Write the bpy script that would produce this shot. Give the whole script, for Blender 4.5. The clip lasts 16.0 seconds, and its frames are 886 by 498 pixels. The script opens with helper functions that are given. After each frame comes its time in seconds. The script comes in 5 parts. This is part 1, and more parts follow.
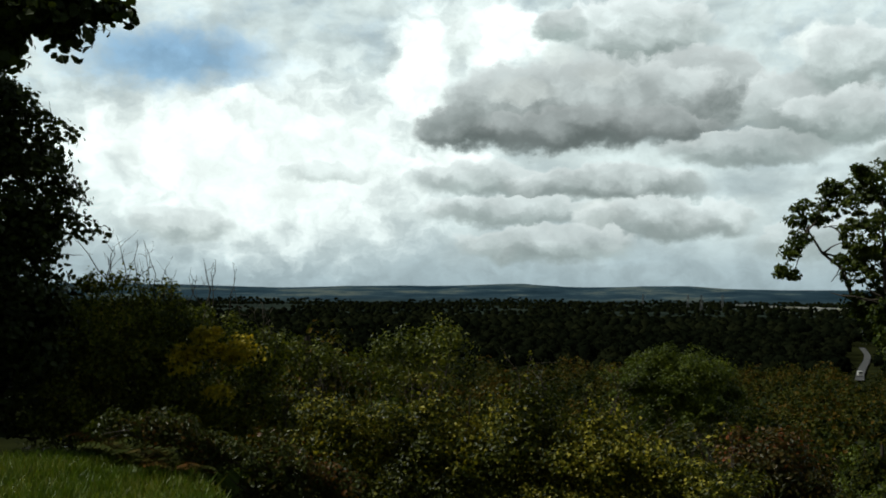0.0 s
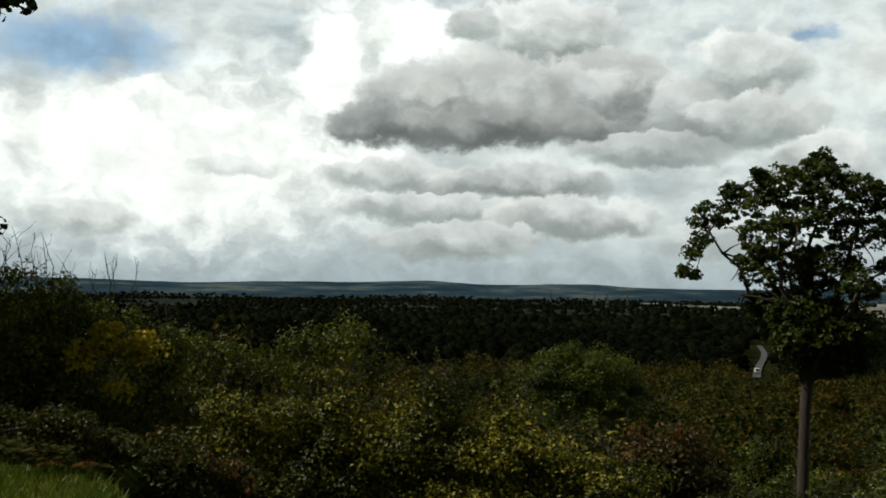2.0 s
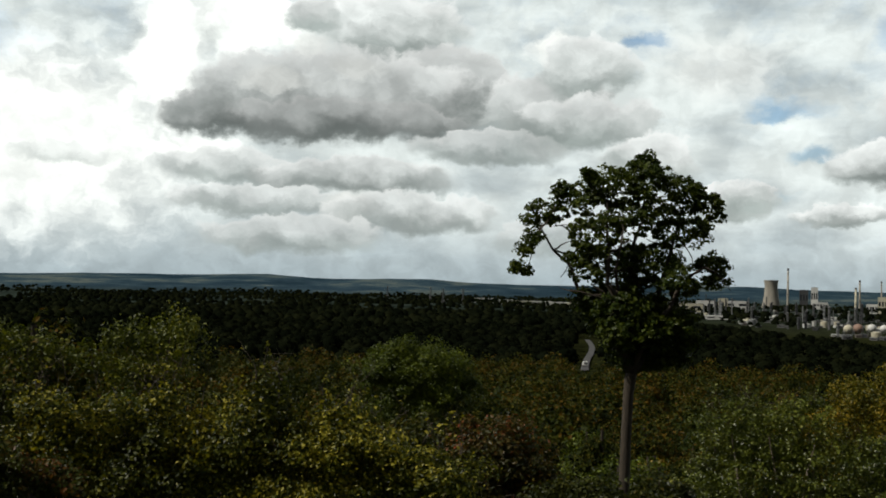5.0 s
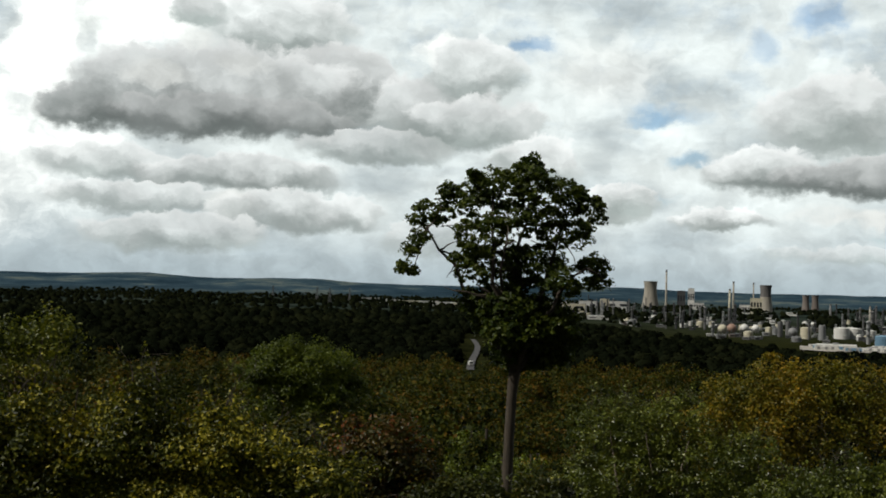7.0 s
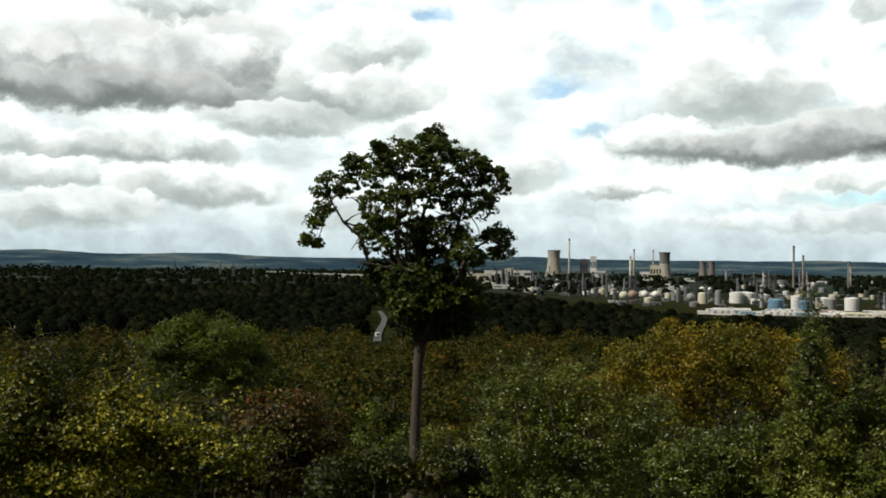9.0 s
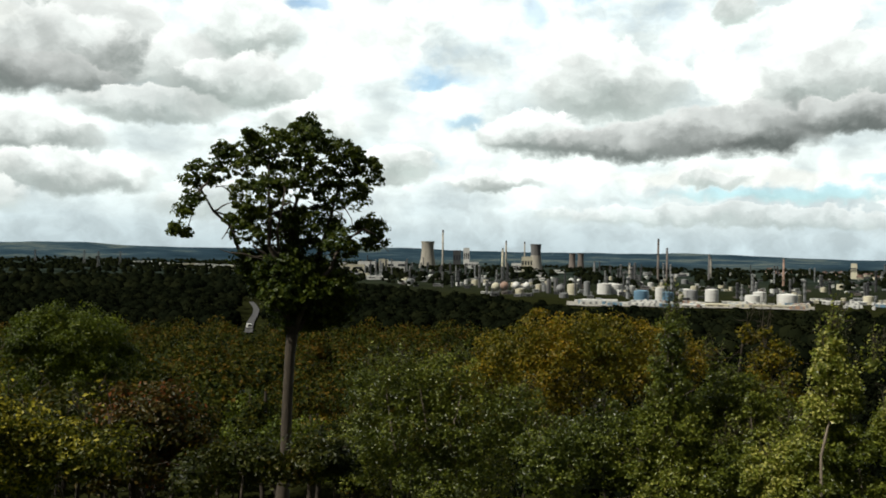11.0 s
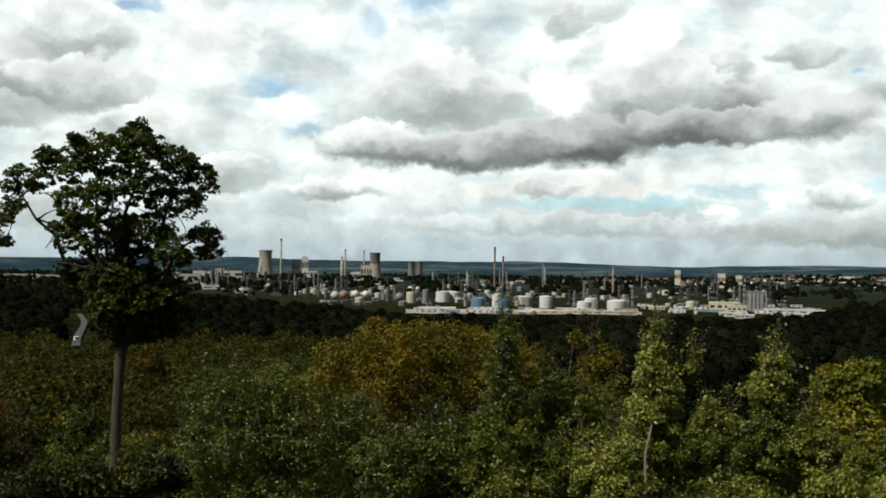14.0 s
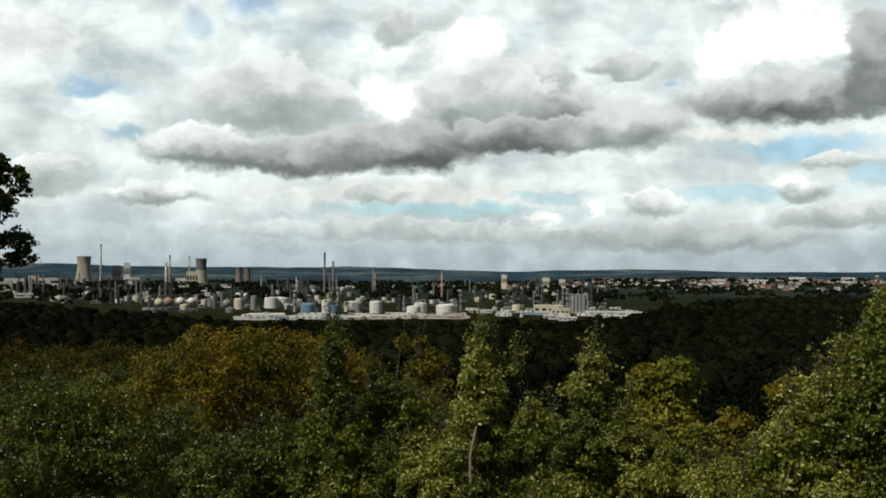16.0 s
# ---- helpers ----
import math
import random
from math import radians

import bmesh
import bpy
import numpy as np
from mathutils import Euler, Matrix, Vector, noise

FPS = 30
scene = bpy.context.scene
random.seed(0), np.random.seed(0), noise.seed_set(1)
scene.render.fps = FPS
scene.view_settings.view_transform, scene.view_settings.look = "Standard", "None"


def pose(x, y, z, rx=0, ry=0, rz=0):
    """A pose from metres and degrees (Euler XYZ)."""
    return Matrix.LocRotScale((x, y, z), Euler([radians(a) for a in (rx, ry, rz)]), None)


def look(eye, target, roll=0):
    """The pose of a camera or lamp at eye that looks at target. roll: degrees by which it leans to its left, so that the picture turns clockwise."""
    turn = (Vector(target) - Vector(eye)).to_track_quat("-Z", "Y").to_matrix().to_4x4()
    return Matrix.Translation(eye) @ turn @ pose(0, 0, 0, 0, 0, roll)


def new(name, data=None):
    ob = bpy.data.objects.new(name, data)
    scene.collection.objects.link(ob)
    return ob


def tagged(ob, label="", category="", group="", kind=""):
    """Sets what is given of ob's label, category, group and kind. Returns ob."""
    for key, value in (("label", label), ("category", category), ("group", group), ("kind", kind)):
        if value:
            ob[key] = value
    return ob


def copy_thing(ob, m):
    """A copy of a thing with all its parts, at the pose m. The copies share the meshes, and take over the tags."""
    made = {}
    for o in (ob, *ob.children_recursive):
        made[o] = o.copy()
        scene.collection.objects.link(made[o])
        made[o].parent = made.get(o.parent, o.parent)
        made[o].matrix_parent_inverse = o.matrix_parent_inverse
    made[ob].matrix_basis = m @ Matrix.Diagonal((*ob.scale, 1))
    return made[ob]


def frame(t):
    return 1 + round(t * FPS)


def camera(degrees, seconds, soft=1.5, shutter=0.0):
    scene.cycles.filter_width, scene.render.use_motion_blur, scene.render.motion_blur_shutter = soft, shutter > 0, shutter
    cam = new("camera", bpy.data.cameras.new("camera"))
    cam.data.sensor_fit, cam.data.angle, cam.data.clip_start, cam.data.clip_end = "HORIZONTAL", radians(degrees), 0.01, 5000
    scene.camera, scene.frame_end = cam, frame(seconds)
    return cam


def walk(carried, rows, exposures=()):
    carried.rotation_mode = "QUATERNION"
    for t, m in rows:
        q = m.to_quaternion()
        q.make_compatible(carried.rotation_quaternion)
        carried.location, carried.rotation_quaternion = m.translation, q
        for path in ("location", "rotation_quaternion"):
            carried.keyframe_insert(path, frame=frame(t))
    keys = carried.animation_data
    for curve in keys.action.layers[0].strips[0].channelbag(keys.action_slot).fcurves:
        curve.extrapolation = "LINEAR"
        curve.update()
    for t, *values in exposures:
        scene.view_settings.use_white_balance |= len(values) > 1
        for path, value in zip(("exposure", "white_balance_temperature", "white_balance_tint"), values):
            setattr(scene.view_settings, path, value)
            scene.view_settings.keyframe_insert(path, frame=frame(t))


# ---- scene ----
# ---- camera: a slow hand-held pan, the body turning on the spot ----
cam = camera(46.6, 16.0, soft=1.8)
EYE = 1.6
REACH = 0.3
TURNS = [  # seconds, yaw, pitch, lean
    (0, -0.00, 2.44, 0.34),
    (0.5, -0.88, 2.37, 0.48),
    (1, -2.02, 2.35, 0.49),
    (1.5, -3.29, 2.27, 0.58),
    (2, -5.01, 2.30, 0.81),
    (2.5, -5.90, 2.19, 0.66),
    (3, -7.38, 2.23, 0.68),
    (3.5, -9.06, 2.22, 0.66),
    (4, -10.31, 2.14, 0.89),
    (4.2, -11.37, 2.11, 0.97),
    (6.3, -16.47, 2.15, 1.32),
    (6.5, -17.32, 2.13, 1.27),
    (7, -20.31, 2.28, 1.49),
    (7.5, -21.10, 1.90, 1.11),
    (8, -23.21, 2.25, 0.84),
    (8.5, -24.23, 0.96, 0.87),
    (9, -25.60, 0.78, 0.52),
    (9.5, -26.78, 0.68, 0.51),
    (9.7, -28.03, 0.67, 0.20),
    (11.8, -34.49, 0.39, 1.32),
    (12, -35.13, 0.45, 1.19),
    (12.5, -36.27, 0.52, 0.77),
    (13, -37.74, 0.57, 0.07),
    (13.5, -39.98, 0.66, 0.39),
    (14, -41.54, 0.94, 0.57),
    (14.5, -43.78, 1.20, 0.40),
    (15, -45.52, 1.31, 0.26),
    (15.5, -48.18, 1.29, 0.10),
    (16, -50.99, 1.30, 0.24)]


def turn_pose(yaw, pitch, lean):
    a = radians(yaw)
    return pose(-math.sin(a) * REACH, math.cos(a) * REACH, EYE, 90 + pitch, 0, yaw) @ pose(0, 0, 0, 0, 0, lean)


walk(cam, [(t, turn_pose(y, p, r)) for t, y, p, r in TURNS],
     exposures=[(0, -0.28, 6250, 3), (0.6, -0.28, 6580, 6), (3, -0.28, 6600, 8), (6.5, -0.14, 6560, 10), (8.0, 0.0, 6520, 10), (8.6, 0.32, 6580, 9), (9.7, 0.33, 6620, 8), (12, 0.18, 6600, 8), (14, 0.08, 6600, 8), (16, -0.08, 6600, 8)])

# ---- world and sun ----
SUN_AZ, SUN_EL = -86.0, 50.0
world = bpy.data.worlds.new("cloudy_sky")
scene.world = world
world.use_nodes = True
if hasattr(world, "cycles"):
    world.cycles.sampling_method = "MANUAL"
    world.cycles.sample_map_resolution = 256
wt = world.node_tree
wt.nodes.clear()


def wlink(a, b):
    wt.links.new(a, b)


def wmath(op, a, b=None, c=None):
    n = wt.nodes.new("ShaderNodeMath")
    n.operation = op
    for i, v in enumerate((a, b, c)):
        if v is None:
            continue
        if isinstance(v, (int, float)):
            n.inputs[i].default_value = v
        else:
            wlink(v, n.inputs[i])
    return n.outputs[0]


def wvec(op, a, b=None, c=None):
    n = wt.nodes.new("ShaderNodeVectorMath")
    n.operation = op
    for i, v in enumerate((a, b, c)):
        if v is None:
            continue
        if isinstance(v, tuple):
            n.inputs[i].default_value = v
        else:
            wlink(v, n.inputs[i])
    return n.outputs[1] if op == "LENGTH" else n.outputs[0]


def wmix(fac, a, b):
    n = wt.nodes.new("ShaderNodeMix")
    n.data_type = "RGBA"
    for sock, v in ((n.inputs[0], fac), (n.inputs[6], a), (n.inputs[7], b)):
        if isinstance(v, (int, float)):
            sock.default_value = v
        elif isinstance(v, tuple):
            sock.default_value = (*v, 1)
        else:
            wlink(v, sock)
    return n.outputs[2]


def wstep(v, lo, hi, a=0.0, b=1.0):
    n = wt.nodes.new("ShaderNodeMapRange")
    n.interpolation_type = "SMOOTHSTEP"
    wlink(v, n.inputs[0])
    for i, x in zip((1, 2, 3, 4), (lo, hi, a, b)):
        n.inputs[i].default_value = x
    return n.outputs[0]


def wnoise(vec, scale, detail, rough):
    n = wt.nodes.new("ShaderNodeTexNoise")
    wlink(vec, n.inputs["Vector"])
    n.inputs["Scale"].default_value = scale
    n.inputs["Detail"].default_value = detail
    n.inputs["Roughness"].default_value = rough
    return n.outputs["Fac"]


def wdrift(vec, scale, detail, rough, dx, dy):
    """A wandering shift, up to half of dx and dy each way."""
    across = wnoise(vec, scale, detail, rough)
    upward = wnoise(wvec("ADD", vec, (37.0, 91.0, 5.0)), scale, detail, rough)
    c = wt.nodes.new("ShaderNodeCombineXYZ")
    wlink(wmath("MULTIPLY_ADD", across, dx, -0.5 * dx), c.inputs[0])
    wlink(wmath("MULTIPLY_ADD", upward, dy, -0.5 * dy), c.inputs[1])
    return c.outputs[0]


sky_dir = wt.nodes.new("ShaderNodeTexCoord").outputs["Generated"]
sep = wt.nodes.new("ShaderNodeSeparateXYZ")
wlink(sky_dir, sep.inputs[0])
azimuth = wmath("MULTIPLY", wmath("ARCTAN2", sep.outputs[0], sep.outputs[1]), 57.2958)
height = wmath("MULTIPLY", wmath("ARCSINE", sep.outputs[2]), 57.2958)
comb = wt.nodes.new("ShaderNodeCombineXYZ")
wlink(azimuth, comb.inputs[0])
wlink(height, comb.inputs[1])
plain_co = comb.outputs[0]
# clouds lie flatter towards the horizon
flat_co = wvec("MULTIPLY", plain_co, (0.68, 1.0, 1.0))
grain = wnoise(flat_co, 0.5, 6.0, 0.62)
soft_grain = wnoise(flat_co, 0.45, 3.0, 0.5)
broad = wnoise(flat_co, 0.13, 4.0, 0.55)
warp = wvec("ADD", wdrift(flat_co, 0.22, 3.0, 0.55, 2.6, 1.5),
            wdrift(wvec("MULTIPLY", plain_co, (0.8, 1.0, 1.0)), 0.8, 4.0, 0.58, 1.9, 1.7))
co = wvec("ADD", plain_co, warp)

puff = wnoise(wvec("MULTIPLY", co, (0.8, 1.0, 1.0)), 0.62, 5.0, 0.55)
heaps = wt.nodes.new("ShaderNodeTexVoronoi")
heaps.feature = "SMOOTH_F1"
heaps.inputs["Scale"].default_value = 0.42
heaps.inputs["Detail"].default_value = 2.0
heaps.inputs["Smoothness"].default_value = 0.6
wlink(wvec("MULTIPLY", co, (0.75, 1.0, 1.0)), heaps.inputs["Vector"])

sky_tex = wt.nodes.new("ShaderNodeTexSky")
sky_tex.sky_type = "NISHITA"
sky_tex.sun_disc = False
sky_tex.sun_elevation = radians(SUN_EL)
sky_tex.sun_rotation = radians(SUN_AZ)


def wblend(mode, a, b):
    n = wt.nodes.new("ShaderNodeMix")
    n.data_type = "RGBA"
    n.blend_type = mode
    n.inputs[0].default_value = 1.0
    wlink(a, n.inputs[6])
    n.inputs[7].default_value = (*b, 1)
    return n.outputs[2]


blue = wblend("ADD", wblend("MULTIPLY", sky_tex.outputs[0], (0.066, 0.092, 0.105)), (0.12, 0.14, 0.145))

# thin high veil over the blue, thicker near the horizon
veil = wmath("ADD", wstep(grain, 0.30, 0.55, 0.78, 1.0), wstep(height, 14.0, 2.0, 0.0, 0.35))
streak = wnoise(wvec("MULTIPLY", plain_co, (0.34, 1.0, 1.0)), 0.42, 4.0, 0.5)
veil_tone = wmix(wstep(wmath("MULTIPLY_ADD", streak, 0.6, wmath("MULTIPLY", broad, 0.4)), 0.36, 0.58), (0.56, 0.64, 0.66), (0.90, 0.985, 0.975))
haze_tone = wmix(wstep(height, 0.0, 5.0), (0.44, 0.53, 0.57), veil_tone)
# an unseen dark cloud deck overhead and behind, added to cut sky fill
high = wstep(height, 17.0, 30.0)
unseen_deck = wmix(grain, (0.05, 0.055, 0.06), (0.12, 0.125, 0.13))
away = wstep(wmath("ABSOLUTE", wmath("SUBTRACT", azimuth, 25.0)), 62.0, 95.0)
cover = wmath("MAXIMUM", high, away)
sky_col = wmix(wmath("MINIMUM", veil, 1.0), blue, wmix(cover, haze_tone, unseen_deck))


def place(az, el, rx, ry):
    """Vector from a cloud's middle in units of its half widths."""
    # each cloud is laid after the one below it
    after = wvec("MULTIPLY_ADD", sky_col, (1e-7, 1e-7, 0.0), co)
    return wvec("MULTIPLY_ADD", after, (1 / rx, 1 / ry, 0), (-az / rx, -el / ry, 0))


def ragged(out, hard, soft_, strength):
    """A cover that frays at its edge at several sizes."""
    return wstep(wmath("MULTIPLY_ADD", puff, 1.1, wmath("ADD", out, -0.55)), hard, soft_, 0.0, strength)


def opening(az, el, rx, ry, strength=0.9):
    """A gap in the veil with blue sky."""
    global sky_col
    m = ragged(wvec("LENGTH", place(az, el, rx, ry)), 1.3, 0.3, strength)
    sky_col = wmix(m, sky_col, blue)


def glow(az, el, rx, ry, tone=1.15, strength=1.0):
    """Thin cloud lit from behind."""
    global sky_col
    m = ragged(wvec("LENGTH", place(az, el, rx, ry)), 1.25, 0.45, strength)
    sky_col = wmix(m, sky_col, (tone * 0.96, tone, tone * 0.97))


def cumulus(az, el, rx, ry, base=0.20, top=0.62, strength=1.0):
    """A heap cloud, dark and flat below, light and puffed above."""
    global sky_col
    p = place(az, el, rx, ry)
    s = wt.nodes.new("ShaderNodeSeparateXYZ")
    wlink(p, s.inputs[0])
    up = s.outputs[1]
    squash = wmath("MAXIMUM", up, wmath("MULTIPLY", up, -1.2))
    far_out = wmath("ADD", wmath("MULTIPLY", s.outputs[0], s.outputs[0]), wmath("MULTIPLY", squash, squash))
    rim = wmath("MULTIPLY_ADD", puff, 1.3, wmath("ADD", far_out, -0.65))
    crisp = wstep(rim, 1.12, 0.72, 0.0, strength)
    loose = wstep(rim, 1.35, 0.35, 0.0, strength)
    head = wstep(up, -0.35, 0.25)
    m = wmath("ADD", wmath("MULTIPLY", crisp, head), wmath("MULTIPLY", loose, wmath("SUBTRACT", 1.0, head)))
    lift = wmath("MULTIPLY_ADD", soft_grain, 1.5, wmath("ADD", wmath("MULTIPLY_ADD", puff, -0.8, 0.4), wmath("MULTIPLY_ADD", up, 1.25, -0.72)))
    tone = wmix(wstep(lift, -0.8, 0.9), (base * 0.86, base * 0.99, base * 0.96), (top * 1.02, top * 1.08, top * 1.07))
    # the sunlit edge of the heads
    edge = wmath("MULTIPLY", wstep(rim, 0.45, 1.0), wstep(up, 0.0, 0.6, 0.0, 0.75))
    lit = min(1.15, top * 1.35)
    tone = wmix(edge, tone, (lit * 0.97, lit, lit * 0.99))
    sky_col = wmix(m, sky_col, tone)


glow(-9.7, 7.4, 11.3, 5.3, 1.25, 0.9)
opening(-14.9, 12.5, 6.0, 1.9, 0.9)
glow(-11.2, 10.5, 1.6, 0.6, 1.4)
glow(-15.0, 7.9, 5.3, 1.9, 1.3)
glow(-1.1, 12.3, 2.2, 3.8, 1.4)
glow(2.7, 14.2, 3.8, 2.2, 1.4)
cumulus(1.1, 13.9, 1.3, 1.6, base=0.6, top=0.8, strength=0.45)
cumulus(10.9, 14.1, 4.1, 2.5, base=0.42, top=0.95)
cumulus(6.5, 14.6, 1.9, 1.1, base=0.5, top=0.75)
cumulus(14.1, 10.7, 3.8, 2.8, base=0.28, top=0.62)
cumulus(1.2, 9.2, 3.1, 1.3, base=0.2, top=0.6)
cumulus(7.8, 10.1, 8.6, 2.9, base=0.21, top=0.66)
cumulus(8.4, 8.9, 7.9, 1.3, base=0.16, top=0.42, strength=0.8)
glow(4.3, 11.0, 1.9, 0.7, 0.75, 0.8)
glow(9.0, 11.9, 1.9, 0.7, 0.7, 0.7)
glow(6.5, 13.0, 1.3, 0.7, 0.95, 0.8)
glow(17.8, 10.0, 1.1, 1.5, 1.4)
cumulus(19.9, 9.7, 4.1, 2.5, base=0.36, top=0.7)
cumulus(16.6, 7.7, 4.4, 1.1, base=0.36, top=0.68, strength=0.85)
glow(0.6, 7.3, 2.2, 0.8, 1.3)
cumulus(2.2, 6.3, 4.1, 1.3, base=0.42, top=0.8, strength=0.85)
cumulus(8.8, 6.0, 6.0, 1.2, base=0.27, top=0.72, strength=0.9)
cumulus(3.8, 4.5, 5.3, 0.9, base=0.38, top=0.78, strength=0.8)
glow(8.8, 4.4, 1.4, 0.8, 0.9)
cumulus(12.3, 4.0, 5.0, 1.3, base=0.34, top=0.74, strength=0.85)
cumulus(5.7, 2.6, 5.3, 1.3, base=0.38, top=0.7, strength=0.8)
cumulus(-14.4, 3.5, 3.1, 1.1, base=0.42, top=0.75, strength=0.6)
cumulus(-6.7, 6.6, 2.8, 0.6, base=0.5, top=0.8, strength=0.5)
cumulus(19.4, 2.7, 3.1, 1.1, base=0.45, top=0.7, strength=0.6)
glow(19.9, 13.3, 1.4, 0.8, 1.2)
cumulus(21.8, 12.0, 2.8, 1.9, base=0.42, top=0.85)
cumulus(21.6, 9.2, 4.1, 1.7, base=0.42, top=0.72)
opening(24.6, 13.3, 0.8, 0.5, 0.8)
opening(31.9, 9.5, 1.9, 0.4, 0.7)
opening(34.0, 7.3, 1.7, 0.5, 0.7)
opening(31.3, 5.2, 1.3, 0.4, 0.5)
opening(40.6, 14.5, 1.7, 0.9, 0.75)
opening(37.2, 13.4, 0.9, 0.9, 0.5)
cumulus(25.4, 7.1, 2.8, 1.7, base=0.5, top=0.82)
cumulus(29.5, 4.6, 2.2, 1.0, base=0.48, top=0.78)
cumulus(30.1, 5.1, 2.2, 1.0, base=0.5, top=0.78)
glow(29.1, 12.2, 3.8, 1.9, 0.95, 0.6)
opening(32.6, 9.8, 2.2, 0.6, 0.5)
opening(25.4, 13.6, 0.9, 0.4, 0.6)
glow(51.7, 12.1, 2.5, 1.4, 1.15)
cumulus(56.3, 11.0, 1.9, 1.2, base=0.45, top=0.75)
cumulus(48.4, 13.3, 1.1, 1.1, base=0.5, top=0.7)
cumulus(41.7, 9.3, 4.4, 2.5, base=0.42, top=0.74)
cumulus(54.3, 8.6, 6.0, 2.5, base=0.17, top=0.68)
cumulus(37.6, 6.6, 3.3, 1.6, base=0.3, top=0.88)
cumulus(42.7, 6.2, 5.0, 1.1, base=0.2, top=0.55)
cumulus(48.5, 6.8, 5.3, 1.6, base=0.13, top=0.55)
glow(48.0, 9.7, 1.9, 1.6, 1.25)
cumulus(35.5, 4.0, 2.7, 0.8, base=0.36, top=0.88)
glow(49.1, 4.4, 10.4, 0.6, 0.85)
cumulus(47.3, 4.2, 1.9, 0.5, base=0.5, top=0.7)
opening(52.1, 3.4, 7.9, 0.4, 0.7)
opening(57.2, 4.2, 2.5, 0.3, 0.7)
glow(56.5, 3.3, 0.8, 0.3, 1.0, 0.8)
glow(52.7, 13.1, 2.2, 1.1, 1.2)
cumulus(56.5, 10.7, 1.9, 1.3, base=0.45, top=0.75)
cumulus(60.8, 11.3, 1.9, 0.8, base=0.45, top=0.7)
cumulus(53.3, 9.5, 4.1, 2.5, base=0.38, top=0.76)
cumulus(55.6, 7.4, 5.7, 1.2, base=0.14, top=0.5)
cumulus(61.4, 7.8, 3.5, 1.7, base=0.3, top=0.7)
glow(69.2, 12.6, 4.1, 1.9, 1.25)
glow(65.7, 11.9, 1.4, 1.3, 1.15)
cumulus(69.7, 9.2, 6.0, 1.6, base=0.14, top=0.65)
cumulus(73.7, 10.8, 1.9, 3.1, base=0.2, top=0.5)
opening(70.5, 6.8, 4.1, 0.6, 0.85)
opening(67.7, 4.2, 4.7, 0.5, 0.75)
opening(73.6, 5.1, 1.3, 0.9, 0.7)
opening(50.8, 3.5, 6.3, 0.4, 0.6)
opening(63.6, 10.2, 0.4, 0.3, 0.7)
glow(66.5, 7.4, 3.1, 0.4, 0.9)
cumulus(72.2, 6.0, 1.9, 0.6, base=0.55, top=0.8)
cumulus(70.5, 4.5, 1.4, 0.8, base=0.48, top=1.0)
cumulus(62.4, 3.7, 1.6, 0.8, base=0.5, top=0.88)
cumulus(72.5, 2.9, 4.1, 0.9, base=0.42, top=0.75, strength=0.8)
cumulus(63.9, 1.8, 7.9, 0.9, base=0.34, top=0.55, strength=0.7)
cumulus(48.3, 2.2, 11.0, 0.7, base=0.45, top=0.72, strength=0.6)
glow(56.7, 3.2, 0.9, 0.4, 1.0)
glow(59.3, 3.5, 0.4, 0.4, 1.05)

# billows all over: lit heads, shaded folds
folds = wmath("MULTIPLY", wstep(puff, 0.3, 0.7, 1.20, 0.93), wstep(heaps.outputs["Distance"], 0.15, 0.85, 1.13, 0.95))
mult = wt.nodes.new("ShaderNodeVectorMath")
mult.operation = "SCALE"
wlink(sky_col, mult.inputs[0])
wlink(folds, mult.inputs["Scale"])
sky_col = mult.outputs[0]

back = wt.nodes.new("ShaderNodeBackground")
wlink(sky_col, back.inputs[0])
back.inputs[1].default_value = 1.0
wlink(back.outputs[0], wt.nodes.new("ShaderNodeOutputWorld").inputs[0])

sun = new("sun", bpy.data.lights.new("sun", "SUN"))
sun.data.energy = 3.7
sun.data.angle = radians(0.6)
sun.data.color = (1.0, 0.95, 0.86)
sa, se = radians(SUN_AZ), radians(SUN_EL)
sun.matrix_world = look((math.sin(sa) * math.cos(se) * 900, math.cos(sa) * math.cos(se) * 900, math.sin(se) * 900), (0, 0, 0))

# ---- materials ----
def material(name):
    m = bpy.data.materials.new(name)
    m.use_nodes = True
    nt = m.node_tree
    bsdf = nt.nodes["Principled BSDF"]
    return m, nt, bsdf


def ramp(nt, fac, stops):
    r = nt.nodes.new("ShaderNodeValToRGB")
    while len(r.color_ramp.elements) < len(stops):
        r.color_ramp.elements.new(0.5)
    for e, (pos, col) in zip(r.color_ramp.elements, stops):
        e.position, e.color = pos, (*col, 1)
    nt.links.new(fac, r.inputs[0])
    return r.outputs[0]


def noise_fac(nt, scale, detail=4.0, vec=None, rough=0.55):
    n = nt.nodes.new("ShaderNodeTexNoise")
    n.inputs["Scale"].default_value = scale
    n.inputs["Detail"].default_value = detail
    n.inputs["Roughness"].default_value = rough
    if vec is not None:
        nt.links.new(vec, n.inputs["Vector"])
    return n.outputs["Fac"]


def blend(nt, fac, a, b, mode="MIX"):
    n = nt.nodes.new("ShaderNodeMix")
    n.data_type = "RGBA"
    n.blend_type = mode
    for sock, v in ((n.inputs[0], fac), (n.inputs[6], a), (n.inputs[7], b)):
        if isinstance(v, (int, float)):
            sock.default_value = v
        elif isinstance(v, tuple):
            sock.default_value = (*v, 1)
        else:
            nt.links.new(v, sock)
    return n.outputs[2]


def bump(nt, bsdf, fac, strength, distance):
    b = nt.nodes.new("ShaderNodeBump")
    b.inputs["Strength"].default_value = strength
    b.inputs["Distance"].default_value = distance
    nt.links.new(fac, b.inputs["Height"])
    nt.links.new(b.outputs[0], bsdf.inputs["Normal"])


